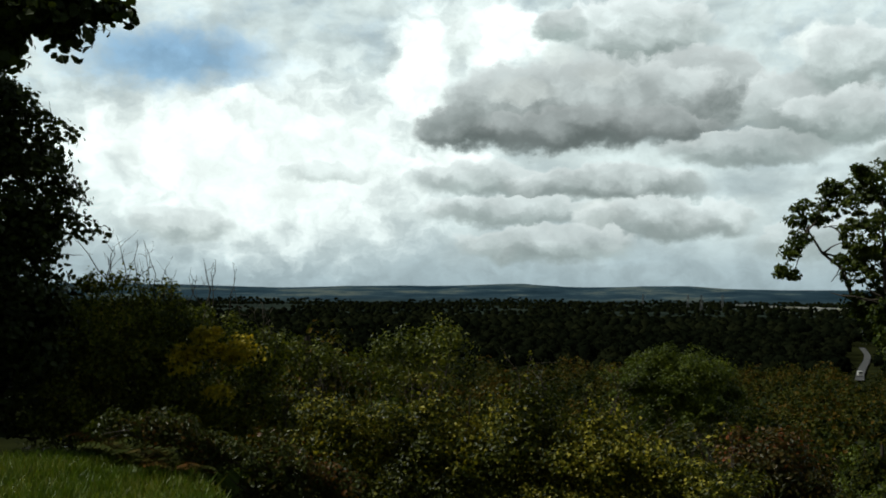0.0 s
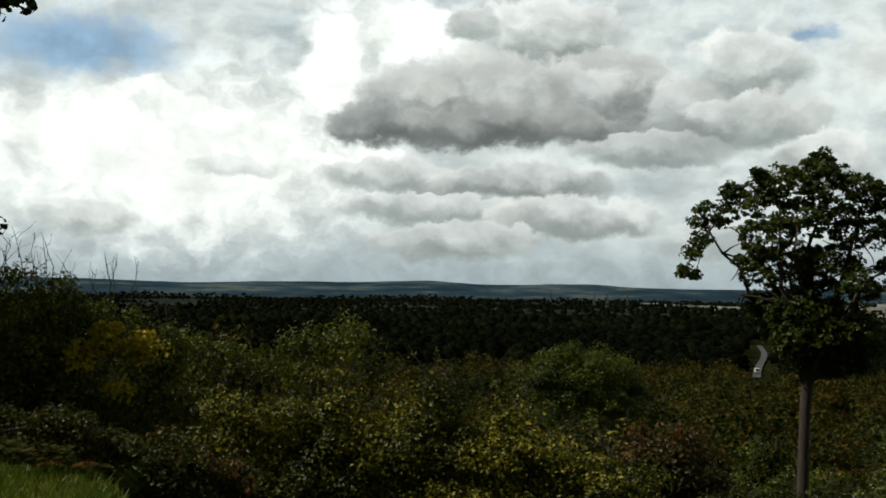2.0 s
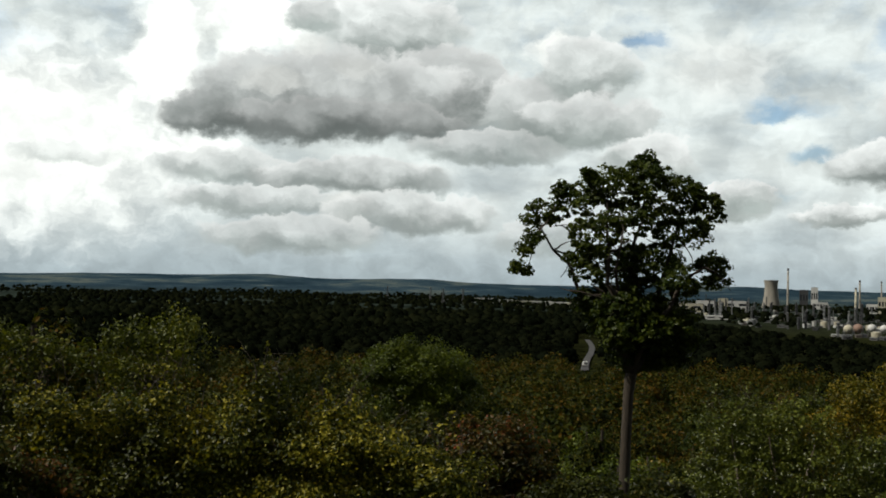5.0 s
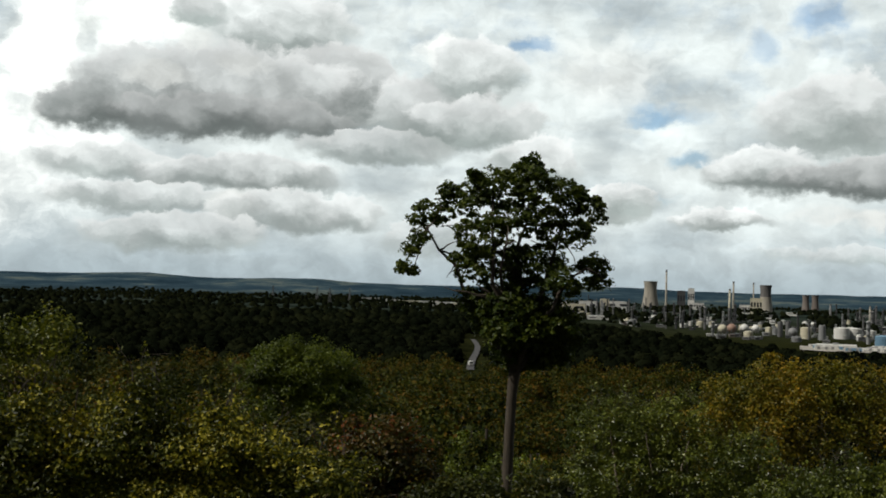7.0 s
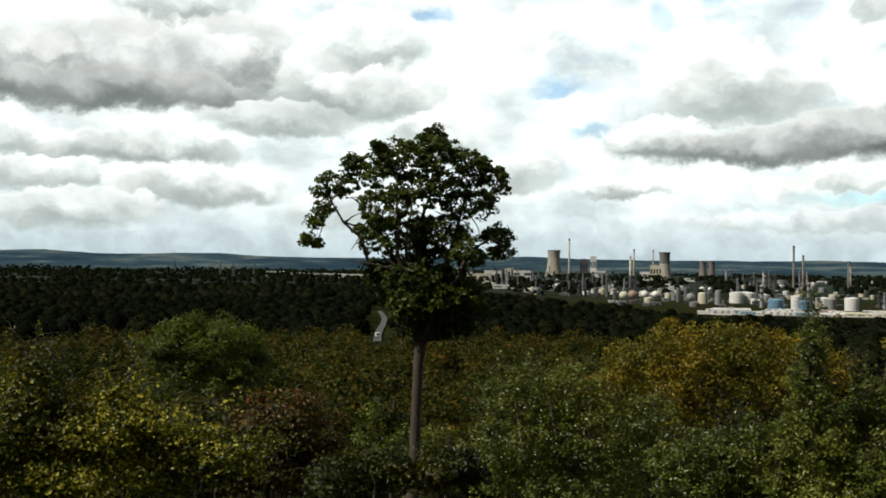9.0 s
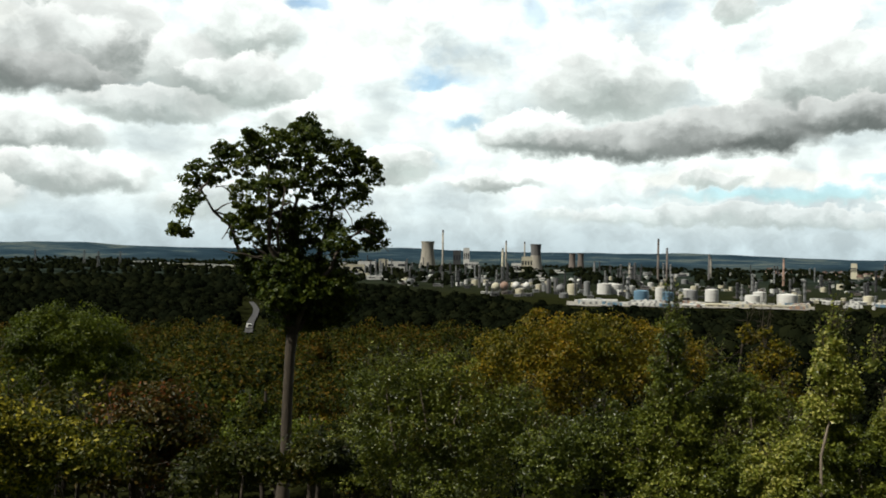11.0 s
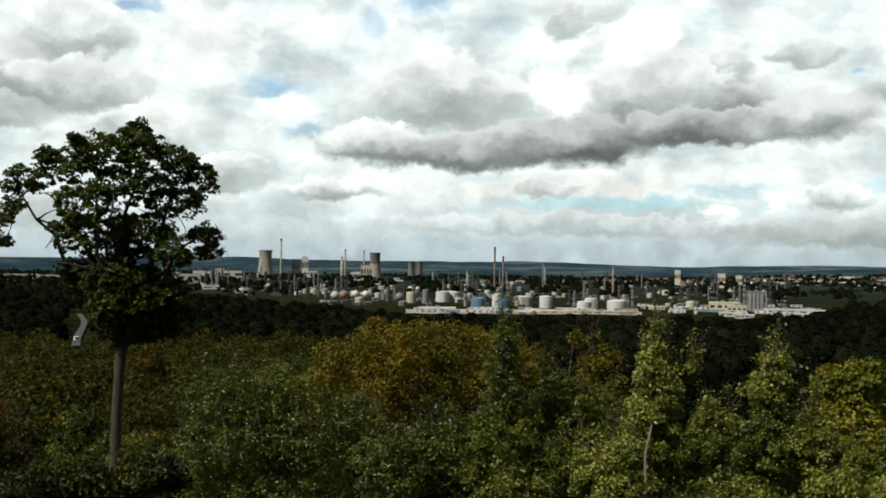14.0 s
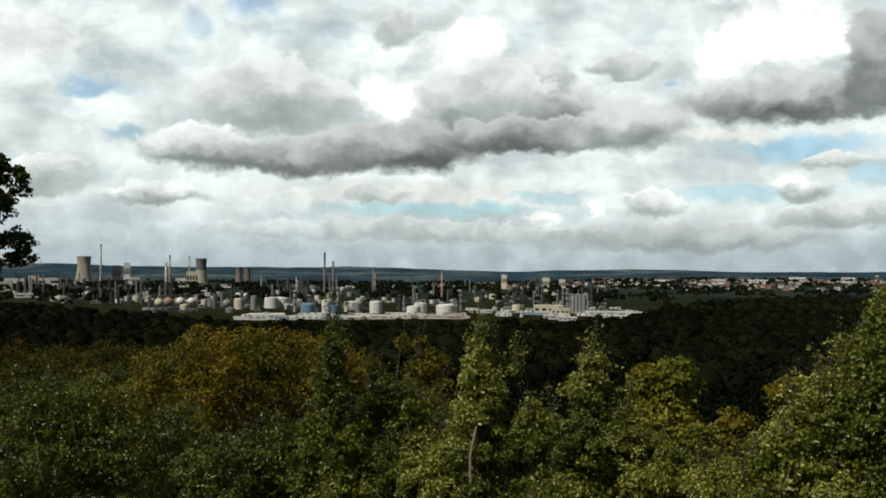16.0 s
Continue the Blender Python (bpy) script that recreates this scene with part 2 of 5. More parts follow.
def world_pos(nt):
    return nt.nodes.new("ShaderNodeNewGeometry").outputs["Position"]


def foliage(name, stops, patch=0.5, through_light=0.28, rough=0.45, gloss=0.2):
    """Leaves: every leaf its own shade, with broad patches, lit through from behind."""
    m, nt, bsdf = material(name)
    geo = nt.nodes.new("ShaderNodeNewGeometry")
    info = nt.nodes.new("ShaderNodeObjectInfo")
    big = noise_fac(nt, patch, 3.0, geo.outputs["Position"])
    mixed = nt.nodes.new("ShaderNodeMath")
    mixed.operation = "MULTIPLY_ADD"
    nt.links.new(geo.outputs["Random Per Island"], mixed.inputs[0])
    mixed.inputs[1].default_value = 0.8
    low = nt.nodes.new("ShaderNodeMath")
    low.operation = "MULTIPLY_ADD"
    nt.links.new(big, low.inputs[0])
    low.inputs[1].default_value = 1.7
    shift = nt.nodes.new("ShaderNodeMath")
    shift.operation = "MULTIPLY_ADD"
    nt.links.new(info.outputs["Random"], shift.inputs[0])
    shift.inputs[1].default_value = 0.3
    shift.inputs[2].default_value = -0.9
    nt.links.new(shift.outputs[0], low.inputs[2])
    nt.links.new(low.outputs[0], mixed.inputs[2])
    col = ramp(nt, mixed.outputs[0], stops)
    nt.links.new(col, bsdf.inputs["Base Color"])
    bsdf.inputs["Roughness"].default_value = rough
    bsdf.inputs["Specular IOR Level"].default_value = gloss
    tr = nt.nodes.new("ShaderNodeBsdfTranslucent")
    nt.links.new(blend(nt, 1.0, col, (1.3, 1.25, 0.5), "MULTIPLY"), tr.inputs[0])
    mix = nt.nodes.new("ShaderNodeMixShader")
    mix.inputs[0].default_value = through_light
    nt.links.new(bsdf.outputs[0], mix.inputs[1])
    nt.links.new(tr.outputs[0], mix.inputs[2])
    nt.links.new(mix.outputs[0], nt.nodes["Material Output"].inputs[0])
    return m


M_OAK = foliage("oak_leaves", [(0.0, (0.013, 0.024, 0.0035)), (0.5, (0.034, 0.055, 0.0066)), (1.0, (0.10, 0.124, 0.0165))], 0.7)
# left oak and overhanging branch: their shade is put into a darker leaf tone
M_OAK_SHADED = foliage("shaded_oak_leaves", [(0.0, (0.02, 0.03, 0.006)), (0.6, (0.035, 0.05, 0.009)), (1.0, (0.06, 0.075, 0.014))], 0.7, 0.2)
M_SHRUB = foliage("shrub_leaves", [(0.0, (0.024, 0.036, 0.004)), (0.5, (0.085, 0.103, 0.010)), (0.85, (0.19, 0.20, 0.022)), (1.0, (0.3053, 0.2688, 0.0394))], 0.9)
M_BRAMBLE = foliage("bramble_leaves", [(0.0, (0.010, 0.016, 0.002)), (0.45, (0.036, 0.046, 0.005)), (0.75, (0.115, 0.122, 0.012)), (1.0, (0.36, 0.31, 0.035))], 0.8)
M_YELLOW = foliage("yellowing_leaves", [(0.0, (0.1456, 0.1456, 0.0102)), (0.5, (0.3786, 0.3058, 0.0122)), (1.0, (0.6115, 0.4514, 0.0203))], 0.9)
M_BIRCH = foliage("birch_leaves", [(0.0, (0.032, 0.046, 0.006)), (0.5, (0.10, 0.124, 0.013)), (0.9, (0.22, 0.24, 0.035)), (1.0, (0.42, 0.40, 0.10))], 0.8, 0.28, 0.4, 0.4)
M_ORANGE = foliage("rusty_leaves", [(0.0, (0.050, 0.060, 0.005)), (0.5, (0.12, 0.105, 0.007)), (0.85, (0.22, 0.155, 0.011)), (1.0, (0.30, 0.18, 0.014))], 0.6)
M_ROUND = foliage("hornbeam_leaves", [(0.0, (0.016, 0.028, 0.003)), (0.6, (0.07, 0.096, 0.007)), (1.0, (0.16, 0.19, 0.017))], 0.5)
M_FERN = foliage("bracken_fronds", [(0.0, (0.0275, 0.0385, 0.0058)), (0.55, (0.0660, 0.0770, 0.0154)), (0.8, (0.1100, 0.0550, 0.0115)), (1.0, (0.1320, 0.0495, 0.0077))], 1.4)
M_GRASS = foliage("grass_blades", [(0.0, (0.0525, 0.0900, 0.0090)), (0.6, (0.0975, 0.1500, 0.0135)), (1.0, (0.1800, 0.1875, 0.0375))], 1.5)
M_WOOD_NEAR = foliage("mixed_wood_leaves", [(0.0, (0.006, 0.011, 0.002)), (0.35, (0.014, 0.022, 0.0026)), (0.65, (0.034, 0.042, 0.004)), (0.9, (0.075, 0.066, 0.007)), (1.0, (0.10, 0.058, 0.007))], 0.06, 0.2, 0.6, 0.08)
M_BROWN = foliage("withered_leaves", [(0.0, (0.013, 0.018, 0.003)), (0.5, (0.044, 0.042, 0.007)), (0.85, (0.105, 0.062, 0.012)), (1.0, (0.19, 0.055, 0.015))], 0.8)
M_DULL = foliage("dull_bramble_leaves", [(0.0, (0.011, 0.017, 0.003)), (0.5, (0.034, 0.042, 0.006)), (0.9, (0.085, 0.085, 0.014)), (1.0, (0.18, 0.13, 0.03))], 0.8)
# the cloud shadow on the far woods is put into this near-black leaf colour
M_WOOD_FAR = foliage("cloud_shadowed_wood_leaves", [(0.0, (0.0035, 0.005, 0.0026)), (0.5, (0.0062, 0.0085, 0.0042)), (1.0, (0.0125, 0.015, 0.0062))], 0.012, 0.08, 0.95, 0.0)


def bark(name, dark, light, scale):
    m, nt, bsdf = material(name)
    tc = nt.nodes.new("ShaderNodeTexCoord").outputs["Object"]
    mp = nt.nodes.new("ShaderNodeMapping")
    mp.inputs["Scale"].default_value = (1, 1, 0.18)
    nt.links.new(tc, mp.inputs[0])
    fine = noise_fac(nt, scale, 6.0, mp.outputs[0], 0.7)
    nt.links.new(ramp(nt, fine, [(0.3, dark), (0.7, light)]), bsdf.inputs["Base Color"])
    bsdf.inputs["Roughness"].default_value = 0.9
    bump(nt, bsdf, fine, 0.8, 0.03)
    return m


M_BARK = bark("oak_bark", (0.016, 0.012, 0.008), (0.08, 0.062, 0.042), 7.0)
M_BIRCHBARK = bark("birch_bark", (0.07, 0.05, 0.035), (0.30, 0.25, 0.19), 12.0)
M_TWIG = bark("twig_bark", (0.025, 0.02, 0.014), (0.08, 0.06, 0.04), 30.0)


def ground_material():
    m, nt, bsdf = material("hillside_ground")
    pos = world_pos(nt)
    rad = nt.nodes.new("ShaderNodeVectorMath")
    rad.operation = "LENGTH"
    nt.links.new(pos, rad.inputs[0])
    fine = noise_fac(nt, 3.0, 8.0, pos, 0.7)
    turf = ramp(nt, fine, [(0.3, (0.035, 0.05, 0.012)), (0.6, (0.07, 0.10, 0.02)), (0.8, (0.12, 0.11, 0.04))])
    floor_ = ramp(nt, noise_fac(nt, 0.08, 8.0, pos), [(0.3, (0.010, 0.012, 0.005)), (0.7, (0.025, 0.028, 0.009))])
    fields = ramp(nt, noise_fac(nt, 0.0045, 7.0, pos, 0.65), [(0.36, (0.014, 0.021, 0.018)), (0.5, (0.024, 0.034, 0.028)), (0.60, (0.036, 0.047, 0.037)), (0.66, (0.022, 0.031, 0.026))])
    # fields and copses in strips along the far slopes, haze painted in as blue
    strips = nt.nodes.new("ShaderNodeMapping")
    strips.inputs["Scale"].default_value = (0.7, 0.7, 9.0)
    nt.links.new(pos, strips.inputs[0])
    hazed_woods = ramp(nt, noise_fac(nt, 0.0042, 9.0, strips.outputs[0], 0.68), [(0.34, (0.014, 0.030, 0.044)), (0.46, (0.026, 0.050, 0.070)), (0.54, (0.042, 0.072, 0.090)), (0.61, (0.11, 0.135, 0.125)), (0.66, (0.035, 0.062, 0.078))])

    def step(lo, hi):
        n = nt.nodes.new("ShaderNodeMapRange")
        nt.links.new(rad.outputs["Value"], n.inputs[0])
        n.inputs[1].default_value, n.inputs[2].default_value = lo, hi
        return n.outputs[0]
    col = blend(nt, step(9, 16), turf, floor_)
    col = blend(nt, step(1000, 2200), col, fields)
    col = blend(nt, step(3700, 4050), col, hazed_woods)
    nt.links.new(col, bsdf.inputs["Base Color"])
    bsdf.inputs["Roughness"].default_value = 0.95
    bsdf.inputs["Specular IOR Level"].default_value = 0.0
    bump(nt, bsdf, fine, 0.6, 0.05)
    return m


M_GROUND = ground_material()


# ---- mesh helpers ----
def mesh_np(name, verts, quads, mat, smooth=False):
    me = bpy.data.meshes.new(name)
    verts = np.asarray(verts, dtype=np.float32)
    quads = np.asarray(quads, dtype=np.int32)
    k = quads.shape[1]
    me.vertices.add(len(verts))
    me.vertices.foreach_set("co", verts.ravel())
    me.loops.add(quads.size)
    me.loops.foreach_set("vertex_index", quads.ravel())
    me.polygons.add(len(quads))
    me.polygons.foreach_set("loop_start", np.arange(0, quads.size, k, dtype=np.int32))
    me.polygons.foreach_set("use_smooth", np.full(len(quads), smooth))
    me.update(calc_edges=True)
    me.materials.append(mat)
    return me


def under(name, me, parent, label=""):
    ob = new(name, me)
    ob.parent = parent
    if label:
        ob["label"] = label
    return ob


def part(name, bm, mat, parent, label="", smooth=False):
    me = bpy.data.meshes.new(name)
    bm.to_mesh(me)
    bm.free()
    if smooth:
        me.polygons.foreach_set("use_smooth", np.full(len(me.polygons), True))
    me.materials.append(mat)
    return under(name, me, parent, label)


def empty(name, m, label, category, group="", kind=""):
    ob = new(name)
    ob.matrix_basis = m
    ob.empty_display_size = 0.2
    return tagged(ob, label, category, group, kind)


def leaves_np(points, size, rng, narrow=0.5, up=0.15, corners=4, facing_out=None, stray=0.6):
    """Small folded leaves, four or six corners each, at the points; facing_out: the way each leaf looks."""
    n = len(points)
    u = rng.normal(size=(n, 3))
    u[:, 2] *= 0.6
    u /= np.linalg.norm(u, axis=1, keepdims=True)
    w = rng.normal(size=(n, 3))
    if facing_out is None:
        w[:, 2] += up * 3
    else:
        w = facing_out + w * stray
        w /= np.linalg.norm(w, axis=1, keepdims=True) + 1e-9
        u -= w * np.sum(u * w, axis=1, keepdims=True)
        u /= np.linalg.norm(u, axis=1, keepdims=True) + 1e-9
    v = np.cross(w, u)
    v /= np.linalg.norm(v, axis=1, keepdims=True) + 1e-9
    nn = np.cross(u, v)
    s = (size * rng.uniform(0.6, 1.3, size=n))[:, None]
    p = np.asarray(points)
    a, c = p - u * s * 0.5, p + u * s * 0.5
    if corners == 4:
        mid = p - u * s * 0.08
        ring = [a, mid + v * s * narrow * 0.5 + nn * s * 0.1, c, mid - v * s * narrow * 0.5 + nn * s * 0.1]
    else:
        m0, m1 = p - u * s * 0.22, p + u * s * 0.2
        e0, e1 = v * s * narrow * 0.42, v * s * narrow * 0.5
        ring = [a, m0 + e0 + nn * s * 0.08, m1 + e1 + nn * s * 0.06, c - nn * s * 0.06, m1 - e1 + nn * s * 0.06, m0 - e0 + nn * s * 0.08]
    verts = np.stack(ring, axis=1).reshape(-1, 3)
    return verts, np.arange(corners * n).reshape(n, corners)


def tube_np(pts, radii, seg=5):
    """A tapered limb along the points."""
    pts = np.asarray(pts, float)
    n = len(pts)
    tang = np.gradient(pts, axis=0)
    tang /= np.linalg.norm(tang, axis=1, keepdims=True) + 1e-9
    ref = np.where(np.abs(tang[:, 2:3]) > 0.9, [[1.0, 0, 0]], [[0, 0, 1.0]])
    a = np.cross(tang, ref)
    a /= np.linalg.norm(a, axis=1, keepdims=True) + 1e-9
    b = np.cross(tang, a)
    ang = np.arange(seg) * 2 * np.pi / seg
    ring = pts[:, None, :] + (np.cos(ang)[None, :, None] * a[:, None, :] + np.sin(ang)[None, :, None] * b[:, None, :]) * np.asarray(radii)[:, None, None]
    quads = [(i * seg + j, i * seg + (j + 1) % seg, (i + 1) * seg + (j + 1) % seg, (i + 1) * seg + j) for i in range(n - 1) for j in range(seg)]
    return ring.reshape(-1, 3), np.array(quads)


def join_np(items):
    vs, qs, o = [], [], 0
    for v, q in items:
        vs.append(v)
        qs.append(q + o)
        o += len(v)
    return np.concatenate(vs), np.concatenate(qs)


def limb(p0, p1, rng, bend=0.12, n=6, wobble=0.025):
    p0, p1 = np.asarray(p0, float), np.asarray(p1, float)
    t = np.linspace(0, 1, n)[:, None]
    length = np.linalg.norm(p1 - p0)
    off = rng.normal(size=(1, 3)) * length * bend
    wob = rng.normal(size=(n, 3)) * length * wobble
    return p0 + (p1 - p0) * t + off * np.sin(t * np.pi) + wob * np.sin(t * np.pi)


def spot(az, dist, z=None, el=None):
    """A place by bearing in degrees and distance in metres from the standpoint."""
    a = radians(az)
    if el is not None:
        z = EYE + dist * math.tan(radians(el))
    if z is None:
        z = land(dist * math.sin(a), dist * math.cos(a))
    return Vector((dist * math.sin(a), dist * math.cos(a), z))


# ---- the land: one sheet from the hilltop to the far hills ----
PLAIN = -40.0


def smooth(a, b, x):
    t = min(1.0, max(0.0, (x - a) / (b - a)))
    return t * t * (3 - 2 * t)


def land(x, y):
    r = math.hypot(x, y)
    az = math.degrees(math.atan2(x, y))
    terrace = np.interp(r, (0, 11.8, 16, 40, 60, 90, 130, 200, 350, 600), (0, -0.1, -1.5, -7.6, -15, -25, -31, -33, -36.5, PLAIN))
    slope = np.interp(r, (0, 3, 8, 14, 40, 60, 90, 130, 200, 350, 600), (0, 0, -1.9, -3.8, -8.6, -16, -25, -31, -33, -36.5, PLAIN))
    k = smooth(-13, -1, az)
    z = terrace * (1 - k) + slope * k
    behind = smooth(95, 130, abs(az))
    z *= 1 - behind
    z += 0.5 * noise.noise(Vector((x * 0.06, y * 0.06, 0))) * smooth(6, 30, r)
    z += 2.0 * noise.noise(Vector((x * 0.004, y * 0.004, 3))) * smooth(150, 500, r) * (1 - behind)
    town = smooth(56, 63, az) * smooth(2300, 3700, r)
    z += town * 16 * (1 - behind)
    if r > 3500:
        crest = np.interp(az, (-30, -14, -9, -6, -3, 0, 3, 4.2, 5.5, 7, 9.6, 12.7, 15, 18.5, 24, 30, 33, 37, 40, 48, 51, 54.6, 58, 61, 64, 67, 75, 90),
                          (0.40, 0.36, 0.24, 0.33, 0.40, 0.38, 0.5, 0.54, 0.46, 0.36, 0.35, 0.41, 0.32, 0.22, 0.28, 0.37, 0.28, 0.24, 0.26, 0.21, 0.15, 0.05, 0.11, 0.20, 0.18, 0.07, 0.10, 0.1))
        crest += 0.02 * noise.noise(Vector((az * 0.9, 1.5, 0))) + 0.012 * noise.noise(Vector((az * 3.0, 4.5, 0)))
        top = EYE + 4750 * math.tan(radians(crest))
        rise = smooth(3600, 4750, r)
        fold = (26 * noise.noise(Vector((x * 0.0016, y * 0.0016, 7))) + 9 * noise.noise(Vector((x * 0.006, y * 0.006, 2)))) * rise * (1 - smooth(4500, 4750, r))
        z = z * (1 - rise) + top * rise + fold
        z -= 90 * smooth(4780, 4960, r) * (1 - behind)
    return float(z)


def build_land():
    azs = np.concatenate([np.arange(-180, -40, 10), np.arange(-40, 95, 0.6), np.arange(95, 180, 8.5)])
    rads = np.concatenate([[0.4], np.geomspace(1.0, 3400, 90), np.linspace(3460, 4960, 42)])
    verts = [(r * math.sin(radians(a)), r * math.cos(radians(a)), land(r * math.sin(radians(a)), r * math.cos(radians(a)))) for r in rads for a in azs]
    n = len(azs)
    quads = [(i * n + j, (i + 1) * n + j, (i + 1) * n + (j + 1) % n, i * n + (j + 1) % n) for i in range(len(rads) - 1) for j in range(n)]
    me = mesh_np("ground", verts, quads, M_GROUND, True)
    bm = bmesh.new()
    bm.from_mesh(me)
    bm.faces.new([v for v in sorted(bm.verts, key=lambda v: v.index)[:n]])
    bmesh.ops.recalc_face_normals(bm, faces=bm.faces)
    bm.to_mesh(me)
    bm.free()
    tagged(new("ground", me), "grassy hilltop falling to a wooded plain and far hills", "ground", kind="structure")


build_land()


# ---- trees and shrubs ----
def boughs(rng, centre, radii, count, bough, core=0.25, outer=1.0, share=0.7):
    """Leaf places of one crown: leafy boughs over its outside with dark gaps between, and a core. Gives places and the way they look."""
    centre, radii = np.asarray(centre, float), np.asarray(radii, float)
    area = (radii[0] * radii[2] + radii[1] * radii[2] + radii[0] * radii[1]) / 3 * 12.6
    nb = max(4, int(share * area / (bough * bough * 2.2)))
    d = rng.normal(size=(nb, 3))
    d[:, 2] += 0.15
    d /= np.linalg.norm(d, axis=1, keepdims=True)
    mid = d * radii * rng.uniform(0.72, outer, size=(nb, 1))
    k = max(3, int(count * (1 - core) / nb))
    size = bough * rng.uniform(0.55, 1.35, size=(nb, 1, 1))
    off = rng.normal(size=(nb, k, 3))
    off /= np.linalg.norm(off, axis=2, keepdims=True)
    off *= rng.uniform(0.15, 1.0, size=(nb, k, 1)) ** 0.6
    off[:, :, 2] = off[:, :, 2] * 0.6 - 0.35 * (off[:, :, 0] ** 2 + off[:, :, 1] ** 2)
    p = (mid[:, None, :] + off * size).reshape(-1, 3)
    look_out = (off * 0.8 + d[:, None, :] * 0.6).reshape(-1, 3) + [0, 0, 0.45]
    kc = int(count * core)
    c = rng.normal(size=(kc, 3))
    c /= np.linalg.norm(c, axis=1, keepdims=True)
    c = c * radii * rng.uniform(0.3, 0.85, size=(kc, 1))
    return np.concatenate([p, c]) + centre, np.concatenate([look_out, c / radii + [0, 0, 0.3]])


def scatter(rng, centres, n, sigma):
    return np.repeat(centres, n, axis=0) + rng.normal(size=(len(centres) * n, 3)) * sigma


def proto_crown(seed, clumps, per, leaf, mat, sigma):
    """A unit crown, 1 m half width, standing on z = 0, uneven and open."""
    rng = np.random.default_rng(seed)
    items = []
    for k in range(5):
        c = np.array([0.42 * math.cos(k * 1.26 + seed), 0.42 * math.sin(k * 1.26 + seed), rng.uniform(0.6, 1.0)]) if k else np.array([0, 0, 1.15])
        r = rng.uniform(0.5, 0.66)
        p, w = boughs(rng, c, (r, r, r * rng.uniform(0.8, 1.0)), clumps * per / 5, sigma * 2.4, 0.3)
        items.append(leaves_np(p, leaf, rng, 0.75, facing_out=w, stray=0.5))
    return join_np(items)


def trunk_mesh(seed, height_, radius, mat):
    rng = np.random.default_rng(seed)
    v, q = tube_np(limb((0, 0, -0.5), (0.1, 0, height_), rng, 0.02), np.linspace(radius, radius * 0.5, 6), 6)
    return mesh_np("trunk", v, q, mat, True)


def lone_oak():
    rng = np.random.default_rng(5)
    base = spot(24.1, 40)
    tree = empty("oak_tree", Matrix.Translation(base), "tall lone oak with a bare lower trunk and dark green crown", "tree")

    def at(az, el, depth=0.0):
        return np.array(spot(az, 40 + depth, el=el) - base)
    fork = at(24.42, -4.4)
    tops = [at(*p) for p in ((24.2, 0.5, 0), (25.0, 5.5, 0.4), (23.0, 5.0, -0.5), (27.0, 4.0, 0.5), (21.0, 3.2, 0.2), (28.2, 1.4, -0.4),
                             (22.2, 0.4, -0.8), (26.5, -1.0, 0.9), (19.4, 3.4, 0.0), (24.5, 3.0, 1.4), (23.8, 2.6, -1.5))]
    trunk_pts = np.array([at(24.0, -13.2), at(24.12, -11.8), at(24.2, -8), at(24.3, -5.5), fork])
    v, q = tube_np(trunk_pts, [0.28, 0.22, 0.195, 0.195, 0.23], 10)
    trunk = under("trunk", mesh_np("trunk", v, q, M_BARK, True), tree)
    limbs = []
    centre = at(24.5, -1.5)
    for i, tp in enumerate(tops):
        start = fork if i % 3 else (fork + centre) / 2
        l = limb(start, tp, rng, 0.07, 8)
        under("limb", mesh_np("limb", *tube_np(l, np.linspace(0.15, 0.03, 8), 6), M_BARK, True), trunk)
        for _ in range(6):
            s = l[rng.integers(3, 8)]
            e = s + rng.normal(size=3) * [0.9, 0.7, 0.6]
            limbs.append(tube_np(limb(s, e, rng, 0.1, 5), np.linspace(0.045, 0.012, 5), 4))
    drop = limb(tops[8], at(18.7, 1.2), rng, 0.05, 6)
    limbs.append(tube_np(drop, np.linspace(0.04, 0.012, 6), 4))
    tagged(under("branchwork", mesh_np("branchwork", *join_np(limbs), M_BARK), tree), kind="stuff")
    # crown: clumps by bearing, height, half width, half height in degrees
    C = [(24.9, 6.2, 1.6, 1.2), (23.1, 5.7, 1.7, 1.1), (21.4, 4.9, 1.3, 1.0), (26.9, 5.2, 1.5, 1.1), (28.4, 4.6, 1.0, 0.8), (19.4, 4.2, 1.2, 0.8),
         (24.6, 4.2, 2.0, 1.1), (22.4, 3.2, 1.5, 1.1), (27.0, 3.2, 1.6, 1.0), (18.8, 2.6, 0.7, 0.8), (18.5, 1.3, 0.55, 0.6), (28.6, 1.5, 1.0, 0.8),
         (28.9, 0.7, 0.7, 0.5), (23.0, 1.2, 1.9, 1.3), (25.4, 1.5, 1.8, 1.4), (27.0, 0.6, 1.1, 0.9), (22.2, -0.4, 1.0, 0.8), (24.0, -0.9, 1.9, 1.2),
         (26.0, -1.1, 1.4, 1.1), (24.0, -2.4, 1.2, 0.9), (25.3, -2.6, 1.4, 0.9), (27.0, -1.6, 1.0, 0.8), (24.2, -3.6, 0.9, 0.7), (21.6, 2.0, 0.8, 0.7),
         (25.5, -3.4, 1.5, 0.8), (23.8, -3.1, 0.9, 0.7), (26.7, -3.3, 1.1, 0.7), (24.5, -2.0, 2.0, 1.0), (25.0, 7.1, 0.5, 0.5), (22.0, 6.3, 0.5, 0.4), (20.4, 5.6, 0.4, 0.4), (27.9, 5.5, 0.5, 0.4), (24.4, -3.9, 0.8, 0.4), (27.3, -2.5, 0.9, 0.7), (22.6, -1.6, 1.0, 0.8)]
    m = 40 * math.tan(radians(1))
    items = []
